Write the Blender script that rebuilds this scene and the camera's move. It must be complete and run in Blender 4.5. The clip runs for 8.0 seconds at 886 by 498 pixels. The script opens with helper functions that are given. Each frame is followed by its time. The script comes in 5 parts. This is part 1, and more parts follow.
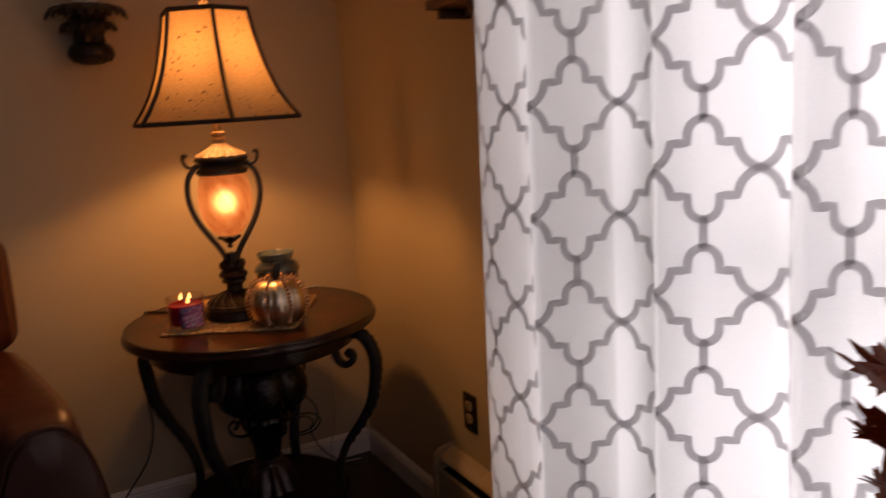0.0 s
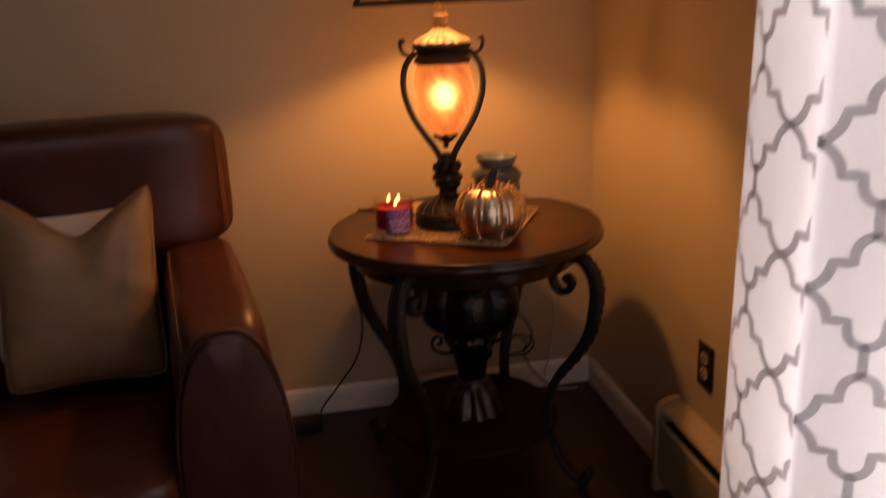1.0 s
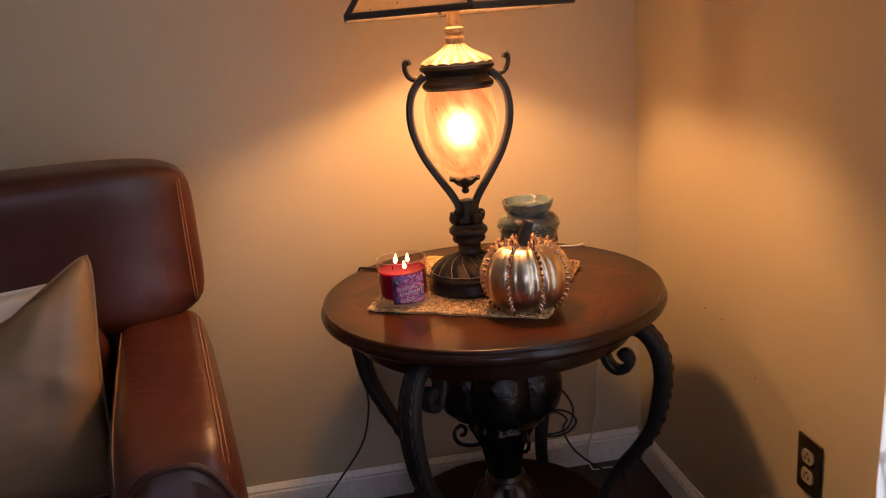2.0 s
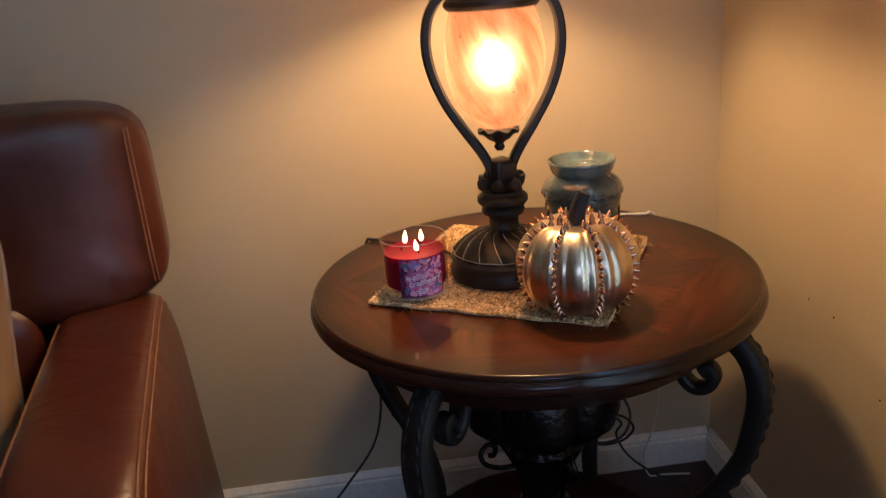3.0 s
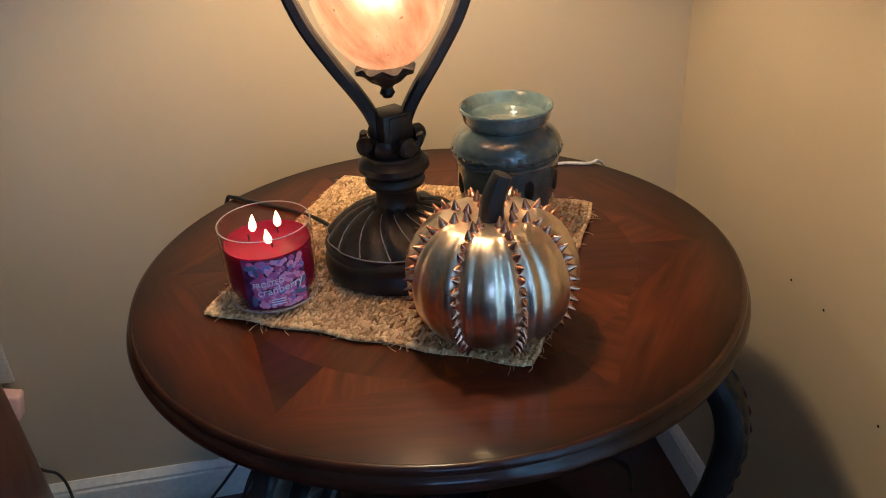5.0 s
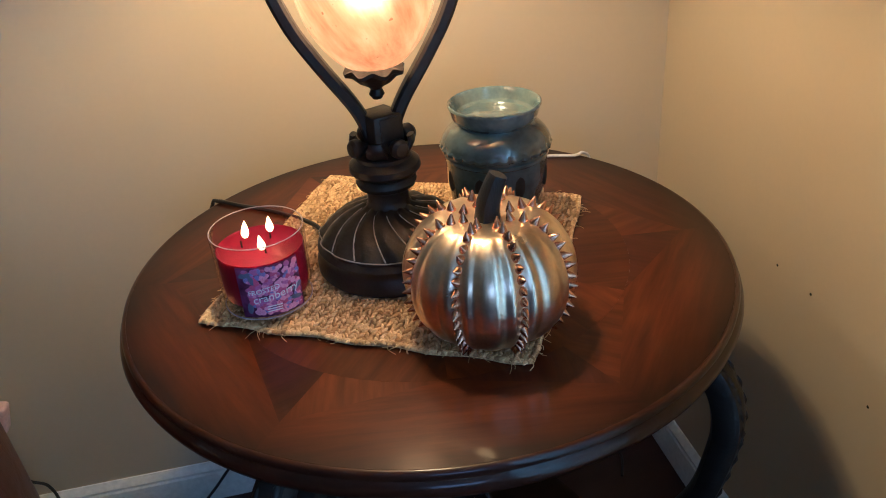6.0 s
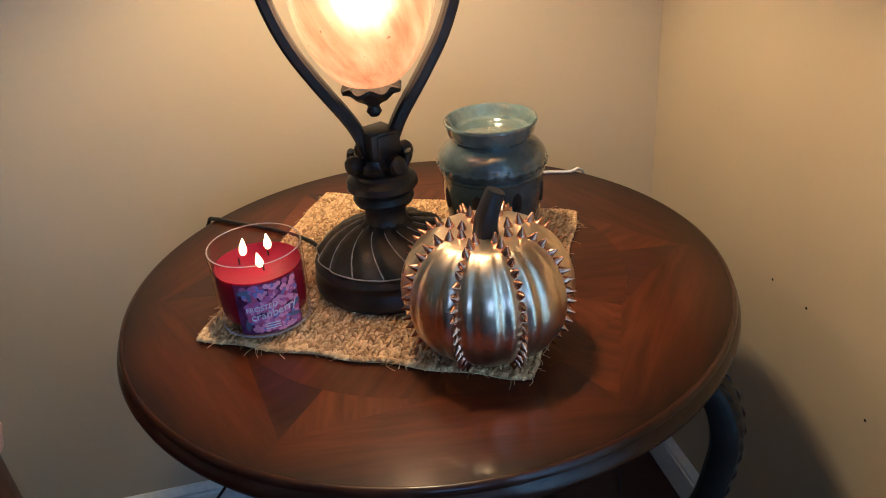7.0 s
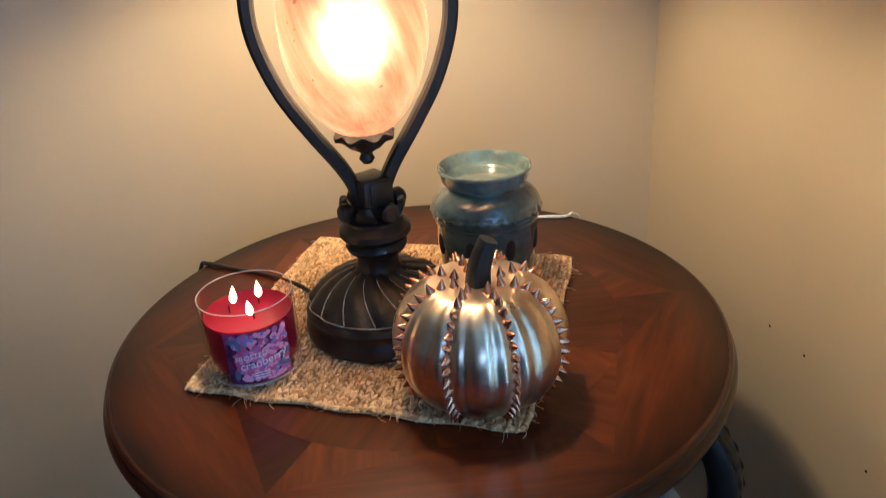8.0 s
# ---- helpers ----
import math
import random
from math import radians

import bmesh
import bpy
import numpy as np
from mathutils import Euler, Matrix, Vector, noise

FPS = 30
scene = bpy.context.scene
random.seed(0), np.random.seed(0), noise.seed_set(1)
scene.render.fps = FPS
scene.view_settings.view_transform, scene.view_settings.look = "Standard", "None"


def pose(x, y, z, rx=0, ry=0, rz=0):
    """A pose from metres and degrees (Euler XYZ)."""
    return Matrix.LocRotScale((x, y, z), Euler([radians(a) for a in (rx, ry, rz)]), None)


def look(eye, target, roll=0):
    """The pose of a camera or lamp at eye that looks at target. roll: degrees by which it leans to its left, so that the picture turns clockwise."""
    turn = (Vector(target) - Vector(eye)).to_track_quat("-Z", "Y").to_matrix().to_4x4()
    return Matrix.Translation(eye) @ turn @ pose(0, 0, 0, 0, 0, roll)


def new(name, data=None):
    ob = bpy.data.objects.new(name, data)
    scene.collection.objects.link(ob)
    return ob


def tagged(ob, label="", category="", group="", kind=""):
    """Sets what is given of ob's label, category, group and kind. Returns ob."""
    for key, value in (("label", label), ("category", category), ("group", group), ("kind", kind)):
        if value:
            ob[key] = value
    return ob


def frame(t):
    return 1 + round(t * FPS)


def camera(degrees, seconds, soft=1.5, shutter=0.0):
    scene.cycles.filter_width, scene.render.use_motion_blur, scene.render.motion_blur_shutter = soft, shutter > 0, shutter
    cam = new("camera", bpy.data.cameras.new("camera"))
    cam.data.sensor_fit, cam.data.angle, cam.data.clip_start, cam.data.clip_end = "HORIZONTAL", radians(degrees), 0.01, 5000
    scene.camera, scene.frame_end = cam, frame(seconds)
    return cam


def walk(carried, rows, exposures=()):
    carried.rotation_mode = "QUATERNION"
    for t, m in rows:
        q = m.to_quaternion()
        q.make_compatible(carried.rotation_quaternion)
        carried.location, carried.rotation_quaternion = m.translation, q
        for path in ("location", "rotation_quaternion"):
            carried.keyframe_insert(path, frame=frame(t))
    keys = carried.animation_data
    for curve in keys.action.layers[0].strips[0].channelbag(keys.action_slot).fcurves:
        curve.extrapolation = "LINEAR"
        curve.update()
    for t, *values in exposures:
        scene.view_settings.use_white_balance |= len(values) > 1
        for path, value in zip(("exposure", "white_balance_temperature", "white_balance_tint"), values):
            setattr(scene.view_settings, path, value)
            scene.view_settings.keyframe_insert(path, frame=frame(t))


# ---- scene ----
cam = camera(58.0, 8.0, 1.0, 0.4)
PATH = [
    (0, (-1.058, -2.699, 1.288), (-0.143, -0.958, 0.927), -3.6),
    (0.2, (-1.057, -2.672, 1.278), (-0.265, -0.879, 0.879), -2.9),
    (0.5, (-0.971, -2.628, 1.274), (-0.5, -0.734, 0.834), -3.2),
    (1, (-0.884, -2.427, 1.254), (-0.584, -0.534, 0.682), -2.8),
    (1.2, (-0.823, -2.362, 1.234), (-0.666, -0.486, 0.559), -5.0),
    (1.5, (-0.825, -2.216, 1.235), (-0.627, -0.317, 0.639), -4.6),
    (1.7, (-0.839, -2.126, 1.252), (-0.551, -0.217, 0.732), -4.7),
    (2.8, (-0.767, -1.698, 1.167), (-0.584, 0.208, 0.59), -4.7),
    (3, (-0.743, -1.619, 1.19), (-0.59, 0.262, 0.525), -4.9),
    (3.5, (-0.721, -1.446, 1.194), (-0.469, 0.388, 0.436), -5.4),
    (4, (-0.658, -1.336, 1.185), (-0.404, 0.47, 0.364), -3.2),
    (4.5, (-0.609, -1.281, 1.179), (-0.38, 0.488, 0.273), -3.2),
    (6, (-0.634, -1.243, 1.195), (-0.327, 0.468, 0.206), -4.4),
    (6.5, (-0.638, -1.247, 1.196), (-0.336, 0.471, 0.218), -4.4),
    (7, (-0.64, -1.244, 1.195), (-0.308, 0.483, 0.243), -4.4),
    (7.5, (-0.632, -1.234, 1.197), (-0.296, 0.492, 0.244), -4.7),
    (8, (-0.631, -1.233, 1.201), (-0.28, 0.533, 0.331), -4.1),
]
EXPOSURES = [(0.0, -0.26, 9800, 37), (0.5, -0.12, 10700, 40), (1.0, 0.36, 10400, 42), (1.5, 1.22, 8900, 34), (1.7, 1.24, 7900, 28), (3.0, 1.10, 5400, 5), (3.5, 1.07, 4450, -5), (4.0, 1.04, 4200, -6), (4.5, 1.0, 4300, -6), (6.0, 1.2, 4300, -6), (7.0, 1.2, 4300, -6), (8.0, 1.3, 4150, -7)]
walk(cam, [(t, look(eye, target, roll)) for t, eye, target, roll in PATH], EXPOSURES)

# ---- world and lights ----
world = bpy.data.worlds.new("world")
scene.world = world
world.use_nodes = True
wn = world.node_tree.nodes
sky = wn.new("ShaderNodeTexSky")
sky.sky_type, sky.sun_disc = "NISHITA", False
sky.sun_elevation, sky.sun_rotation = radians(40), radians(120)
world.node_tree.links.new(sky.outputs[0], wn["Background"].inputs[0])
wn["Background"].inputs[1].default_value = 0.06

LX, LY = -0.545, -0.421          # lamp axis
TX, TY, TR, TZ = -0.504, -0.415, 0.363, 0.7105   # table centre, radius, top
MZ = 0.7185                      # top of the woven mat


def lamp(name, kind, m, power, colour, size=0.03, size_y=0.0):
    data = bpy.data.lights.new(name, kind)
    data.energy, data.color = power, colour
    if kind == "AREA":
        data.shape, data.size, data.size_y = "RECTANGLE", size, size_y
    else:
        data.shadow_soft_size = size
    ob = new(name, data)
    ob.matrix_world = m
    return ob


WARM = (1.0, 0.535, 0.205)
lamp("shade_bulb_light", "POINT", pose(LX, LY, 1.450), 11.0, WARM, 0.045)
lamp("glass_bulb_light", "POINT", pose(LX, LY, 1.055), 0.27, WARM, 0.018)
lamp("window_daylight", "AREA", look((0.42, -1.82, 1.10), (-1.0, -1.82, 1.10)), 54.0, (0.56, 0.765, 1.0), 1.7, 1.9)
lamp("rear_window_daylight", "AREA", look((-1.0, -5.06, 1.6), (-1.0, -4.0, 1.52)), 6.5, (0.60, 0.655, 1.0), 1.25, 1.05)


# ---- materials ----
def node_mat(name):
    m = bpy.data.materials.new(name)
    m.use_nodes = True
    nt = m.node_tree
    return m, nt, nt.nodes["Principled BSDF"]


def add_noise(nt, scale, detail=4.0, stretch=(1, 1, 1), coord="Object", rough=0.55):
    tc = nt.nodes.new("ShaderNodeTexCoord")
    mp = nt.nodes.new("ShaderNodeMapping")
    mp.inputs["Scale"].default_value = stretch
    no = nt.nodes.new("ShaderNodeTexNoise")
    no.inputs["Scale"].default_value, no.inputs["Detail"].default_value, no.inputs["Roughness"].default_value = scale, detail, rough
    nt.links.new(tc.outputs[coord], mp.inputs[0])
    nt.links.new(mp.outputs[0], no.inputs["Vector"])
    return no


def ramp(nt, fac, stops):
    r = nt.nodes.new("ShaderNodeValToRGB")
    while len(r.color_ramp.elements) < len(stops):
        r.color_ramp.elements.new(0.5)
    for e, (p, c) in zip(r.color_ramp.elements, stops):
        e.position, e.color = p, (*c, 1)
    nt.links.new(fac, r.inputs[0])
    return r.outputs[0]


def blend(nt, a, b, fac, mode="MIX"):
    x = nt.nodes.new("ShaderNodeMix")
    x.data_type, x.blend_type = "RGBA", mode
    for sock, v in ((x.inputs[0], fac), (x.inputs[6], a), (x.inputs[7], b)):
        if isinstance(v, (float, int)):
            sock.default_value = v
        elif isinstance(v, tuple):
            sock.default_value = (*v, 1)
        else:
            nt.links.new(v, sock)
    return x.outputs[2]


def bump(nt, p, height, strength, distance=0.002, before=None):
    b = nt.nodes.new("ShaderNodeBump")
    b.inputs["Strength"].default_value, b.inputs["Distance"].default_value = strength, distance
    nt.links.new(height, b.inputs["Height"])
    if before:
        nt.links.new(before, b.inputs["Normal"])
    nt.links.new(b.outputs[0], p.inputs["Normal"])
    return b.outputs[0]


def simple(name, c1, c2, rough=0.5, metal=0.0, scale=12.0, fine=200.0, bumps=0.15, stretch=(1, 1, 1), spread=0.25, coat=0.0, dist=0.001, mottle=0.6):
    """Two-scale colour variation, uneven roughness and fine relief."""
    m, nt, p = node_mat(name)
    big, small = add_noise(nt, scale, 5, stretch), add_noise(nt, fine, 3, stretch)
    col = ramp(nt, big.outputs[0], [(0.5 - spread, c1), (0.5 + spread, c2)])
    col = blend(nt, col, ramp(nt, small.outputs[0], [(0.3, (0.82, 0.82, 0.82)), (0.7, (1.12, 1.12, 1.12))]), mottle, "MULTIPLY")
    nt.links.new(col, p.inputs["Base Color"])
    mr = nt.nodes.new("ShaderNodeMapRange")
    mr.inputs[3].default_value, mr.inputs[4].default_value = max(0.02, rough - 0.08), min(1, rough + 0.1)
    nt.links.new(big.outputs[0], mr.inputs[0])
    nt.links.new(mr.outputs[0], p.inputs["Roughness"])
    p.inputs["Metallic"].default_value, p.inputs["Coat Weight"].default_value = metal, coat
    bump(nt, p, small.outputs[0], bumps, dist)
    return m


M_WALL = simple("tan_wall_paint", (0.475, 0.381, 0.250), (0.515, 0.416, 0.275), 0.55, 0, 1.6, 110, 0.06, spread=0.3, dist=0.0008, mottle=0.06)
M_CEIL = simple("ceiling_paint", (0.74, 0.72, 0.68), (0.8, 0.78, 0.74), 0.8, 0, 2, 90, 0.2)
M_TRIM = simple("white_trim_paint", (0.70, 0.68, 0.63), (0.78, 0.76, 0.71), 0.38, 0, 5, 90, 0.08)
M_HEAT = simple("heater_enamel", (0.38, 0.30, 0.20), (0.43, 0.34, 0.23), 0.42, 0, 5, 120, 0.08)
M_SLOT = simple("heater_fins", (0.012, 0.011, 0.01), (0.03, 0.028, 0.025), 0.6, 0.5)
M_BRONZE = simple("oil_rubbed_bronze", (0.017, 0.014, 0.012), (0.042, 0.033, 0.026), 0.42, 0.35, 22, 240, 0.35, spread=0.18)
M_CAST = simple("dark_cast_iron", (0.010, 0.009, 0.008), (0.026, 0.022, 0.019), 0.48, 0.3, 30, 260, 0.5)
M_WORN = simple("worn_highlight_edge", (0.20, 0.17, 0.14), (0.55, 0.49, 0.42), 0.5, 0.2, 60, 300, 0.2)
M_TRIMBR = simple("brown_shade_trim", (0.030, 0.016, 0.009), (0.055, 0.032, 0.018), 0.75, 0, 30, 400, 0.4)
M_CAP = simple("antique_cream_cap", (0.16, 0.115, 0.07), (0.40, 0.31, 0.21), 0.5, 0.1, 40, 200, 0.3, spread=0.18)
M_GOLD = simple("brushed_champagne_metal", (0.77, 0.61, 0.42), (0.85, 0.70, 0.50), 0.29, 1.0, 8, 160, 0.05)
M_STUD = simple("rose_gold_stud", (0.62, 0.34, 0.21), (0.74, 0.44, 0.29), 0.24, 1.0, 20, 200, 0.02)
M_STEM = simple("blackened_stem", (0.0016, 0.0018, 0.0034), (0.006, 0.0066, 0.011), 0.5, 0, 40, 160, 0.5, stretch=(4, 4, 0.6))
M_GLAZE = simple("teal_grey_glaze", (0.044, 0.068, 0.074), (0.096, 0.128, 0.126), 0.10, 0, 30, 140, 0.25, coat=1.0, spread=0.16, dist=0.0016)
M_GLAZE2 = simple("pale_glaze_dish", (0.070, 0.105, 0.105), (0.170, 0.215, 0.200), 0.10, 0, 34, 120, 0.25, coat=1.0, spread=0.16, dist=0.0016)
M_CORD = simple("black_cord", (0.010, 0.009, 0.009), (0.02, 0.018, 0.017), 0.5)
M_CORDW = simple("white_cord", (0.55, 0.53, 0.52), (0.66, 0.64, 0.62), 0.45)
M_LEATHER = simple("reddish_brown_leather", (0.042, 0.0088, 0.0040), (0.078, 0.0172, 0.0074), 0.33, 0, 5, 420, 0.22, spread=0.5, dist=0.0014)
M_LEATHERD = simple("dark_leather_panel", (0.034, 0.0085, 0.0048), (0.056, 0.0150, 0.0080), 0.38, 0, 7, 420, 0.22, dist=0.0014)
for m in (M_LEATHER, M_LEATHERD):
    nt = m.node_tree
    p = nt.nodes["Principled BSDF"]
    crease = add_noise(nt, 9, 3, (1, 1, 1), "Object", 0.5)
    crease.inputs["Distortion"].default_value = 0.8
    bump(nt, p, crease.outputs[0], 0.32, 0.012, p.inputs["Normal"].links[0].from_socket)
    p.inputs["Specular IOR Level"].default_value = 0.42
M_THREAD = simple("tan_stitching", (0.20, 0.085, 0.038), (0.28, 0.13, 0.06), 0.7)
M_SATIN = simple("champagne_satin", (0.20, 0.115, 0.054), (0.25, 0.148, 0.073), 0.42, 0, 9, 500, 0.25, stretch=(1, 1, 3))
M_CREAM = simple("cream_cotton", (0.66, 0.58, 0.47), (0.74, 0.67, 0.56), 0.8, 0, 14, 600, 0.4)
M_FLOOR = simple("dark_walnut_boards", (0.016, 0.006, 0.004), (0.036, 0.013, 0.008), 0.36, 0, 3, 60, 0.12, stretch=(0.6, 9, 1))
M_PLATE = simple("dark_bronze_plate", (0.022, 0.014, 0.009), (0.045, 0.028, 0.018), 0.4, 0.5, 30, 200, 0.2)
M_SOCKET = simple("almond_socket", (0.34, 0.27, 0.19), (0.40, 0.32, 0.23), 0.4)
M_RECESS = simple("dark_recess", (0.006, 0.005, 0.005), (0.01, 0.009, 0.008), 0.8)
M_IVORY = simple("ivory_plastic", (0.42, 0.36, 0.28), (0.48, 0.42, 0.33), 0.35)
M_PINK = simple("pink_plastic", (0.62, 0.40, 0.37), (0.70, 0.47, 0.43), 0.45)
M_TWIG = simple("twig_bark", (0.02, 0.013, 0.01), (0.05, 0.033, 0.022), 0.7, 0, 40, 200, 0.5)
M_SHELFW = simple("red_brown_shelf_wood", (0.050, 0.016, 0.008), (0.10, 0.034, 0.016), 0.4, 0, 6, 120, 0.1, stretch=(1, 8, 1))
M_WICK = simple("charred_wick", (0.008, 0.007, 0.006), (0.03, 0.02, 0.015), 0.9)


def wood(name, dark, mid, light, rough=0.36, coat=0.16, grain=(1.6, 16, 16), edge_dark=False, spec=0.12):
    """Stained, lacquered wood; an optional ramp darkens the colour towards the edge of the round top."""
    m, nt, p = node_mat(name)
    info = nt.nodes.new("ShaderNodeObjectInfo")
    tc = nt.nodes.new("ShaderNodeTexCoord")
    off = nt.nodes.new("ShaderNodeVectorMath")
    off.operation = "MULTIPLY_ADD"
    cmb = nt.nodes.new("ShaderNodeCombineXYZ")
    for i in range(3):
        nt.links.new(info.outputs["Random"], cmb.inputs[i])
    nt.links.new(cmb.outputs[0], off.inputs[0])
    off.inputs[1].default_value = (7, 5, 3)
    nt.links.new(tc.outputs["Object"], off.inputs[2])
    mp = nt.nodes.new("ShaderNodeMapping")
    mp.inputs["Scale"].default_value = grain
    nt.links.new(off.outputs[0], mp.inputs[0])
    g = nt.nodes.new("ShaderNodeTexNoise")
    g.inputs["Scale"].default_value, g.inputs["Detail"].default_value, g.inputs["Roughness"].default_value = 5, 8, 0.62
    nt.links.new(mp.outputs[0], g.inputs["Vector"])
    blotch = nt.nodes.new("ShaderNodeTexNoise")
    blotch.inputs["Scale"].default_value = 9
    nt.links.new(off.outputs[0], blotch.inputs["Vector"])
    col = ramp(nt, g.outputs[0], [(0.22, dark), (0.5, mid), (0.80, light)])
    col = blend(nt, col, ramp(nt, blotch.outputs[0], [(0.3, (0.72, 0.70, 0.68)), (0.7, (1.15, 1.12, 1.08))]), 0.8, "MULTIPLY")
    tone = nt.nodes.new("ShaderNodeMapRange")
    tone.inputs[3].default_value, tone.inputs[4].default_value = 0.70, 1.25
    nt.links.new(info.outputs["Random"], tone.inputs[0])
    col = blend(nt, col, tone.outputs[0], 1.0, "MULTIPLY")
    if edge_dark:
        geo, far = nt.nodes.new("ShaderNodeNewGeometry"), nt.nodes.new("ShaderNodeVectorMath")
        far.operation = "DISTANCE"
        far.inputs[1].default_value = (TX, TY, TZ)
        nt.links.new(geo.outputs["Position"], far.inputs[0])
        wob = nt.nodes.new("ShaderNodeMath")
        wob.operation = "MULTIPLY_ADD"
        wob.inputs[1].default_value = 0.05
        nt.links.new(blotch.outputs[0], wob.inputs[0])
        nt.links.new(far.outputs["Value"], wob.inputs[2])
        # multiplies the stain down with distance from the table centre
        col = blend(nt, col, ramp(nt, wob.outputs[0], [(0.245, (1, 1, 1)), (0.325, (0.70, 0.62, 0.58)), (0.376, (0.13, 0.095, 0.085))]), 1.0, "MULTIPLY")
    nt.links.new(col, p.inputs["Base Color"])
    p.inputs["Roughness"].default_value = rough
    p.inputs["Coat Weight"].default_value, p.inputs["Coat Roughness"].default_value = coat, 0.11
    p.inputs["Specular IOR Level"].default_value = spec
    bump(nt, p, g.outputs[0], 0.03, 0.0004)
    return m


M_VENEER = wood("cherry_veneer", (0.034, 0.0062, 0.0010), (0.080, 0.0172, 0.0024), (0.134, 0.0335, 0.0044), 0.40, 0.44, edge_dark=True)
M_VENEERL = wood("light_cherry_veneer", (0.042, 0.0086, 0.0014), (0.092, 0.0212, 0.0032), (0.146, 0.0390, 0.0058), 0.40, 0.46, edge_dark=True)
M_VENEERD = wood("plum_stained_veneer", (0.022, 0.0046, 0.0020), (0.048, 0.0106, 0.0034), (0.078, 0.0180, 0.0050), 0.40, 0.46, edge_dark=True)
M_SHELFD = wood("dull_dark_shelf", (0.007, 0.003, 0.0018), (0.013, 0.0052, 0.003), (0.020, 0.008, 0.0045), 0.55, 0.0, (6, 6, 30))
M_RIM = wood("dark_stained_rim", (0.014, 0.005, 0.0026), (0.026, 0.009, 0.0046), (0.040, 0.013, 0.006), 0.3, 0.45, (6, 6, 30))


def thin_glass(name, colour):
    """Clear thin glass: light passes straight through, and gloss rises at the edges."""
    m, nt, p = node_mat(name)
    tr, gl, mx, fr = (nt.nodes.new("ShaderNode" + k) for k in ("BsdfTransparent", "BsdfGlossy", "MixShader", "LayerWeight"))
    sharp, soft = nt.nodes.new("ShaderNodeMath"), nt.nodes.new("ShaderNodeMath")
    sharp.operation, sharp.inputs[1].default_value = "POWER", 2.4
    soft.operation, soft.inputs[1].default_value, soft.inputs[2].default_value = "MULTIPLY_ADD", 0.5, 0.010
    nt.links.new(fr.outputs["Facing"], sharp.inputs[0])
    nt.links.new(sharp.outputs[0], soft.inputs[0])
    tr.inputs[0].default_value = (*colour, 1)
    gl.inputs["Roughness"].default_value = 0.03
    fr.inputs["Blend"].default_value = 0.5
    nt.links.new(soft.outputs[0], mx.inputs[0])
    nt.links.new(tr.outputs[0], mx.inputs[1])
    nt.links.new(gl.outputs[0], mx.inputs[2])
    nt.links.new(mx.outputs[0], nt.nodes["Material Output"].inputs[0])
    return m


M_JARGLASS = thin_glass("clear_candle_glass", (0.985, 0.955, 0.96))
# opaque pale colour that paints the highlights on the jar's edges
M_JARSHINE = simple("painted_glass_highlight", (0.42, 0.34, 0.36), (0.55, 0.46, 0.48), 0.08, 0, 30, 90, 0.02, coat=1.0)


def lit_fabric(name, c1, c2, specks, share, scale=160.0, stretch=(1, 1, 1), rough=0.85):
    """Cloth that passes part of the light: diffuse and translucent together."""
    m, nt, p = node_mat(name)
    out = nt.nodes["Material Output"]
    weave, fleck = add_noise(nt, scale, 3, stretch), add_noise(nt, 110, 0)
    col = ramp(nt, weave.outputs[0], [(0.3, c1), (0.7, c2)])
    if specks:
        col = blend(nt, specks, col, ramp(nt, fleck.outputs[0], [(0.21, (0, 0, 0)), (0.25, (1, 1, 1))]))
    nt.links.new(col, p.inputs["Base Color"])
    p.inputs["Roughness"].default_value = rough
    n = bump(nt, p, weave.outputs[0], 0.15, 0.0006)
    tr = nt.nodes.new("ShaderNodeBsdfTranslucent")
    nt.links.new(col, tr.inputs[0])
    nt.links.new(n, tr.inputs["Normal"])
    mx = nt.nodes.new("ShaderNodeMixShader")
    mx.inputs[0].default_value = share
    nt.links.new(p.outputs[0], mx.inputs[1])
    nt.links.new(tr.outputs[0], mx.inputs[2])
    nt.links.new(mx.outputs[0], out.inputs[0])
    return m


M_SHADE = lit_fabric("speckled_parchment_shade", (0.27, 0.170, 0.090), (0.34, 0.220, 0.120), (0.05, 0.022, 0.010), 0.23)
M_CURTAIN = lit_fabric("white_linen_curtain", (0.74, 0.74, 0.73), (0.82, 0.82, 0.81), None, 0.52, 300, (1, 1, 4))
M_LEAF = lit_fabric("maroon_leaf", (0.12, 0.012, 0.010), (0.42, 0.095, 0.024), None, 0.55, 26, (1, 1, 1), 0.55)
M_PRINT = lit_fabric("grey_lattice_print", (0.58, 0.565, 0.575), (0.64, 0.625, 0.635), None, 0.55, 300, (1, 1, 4))


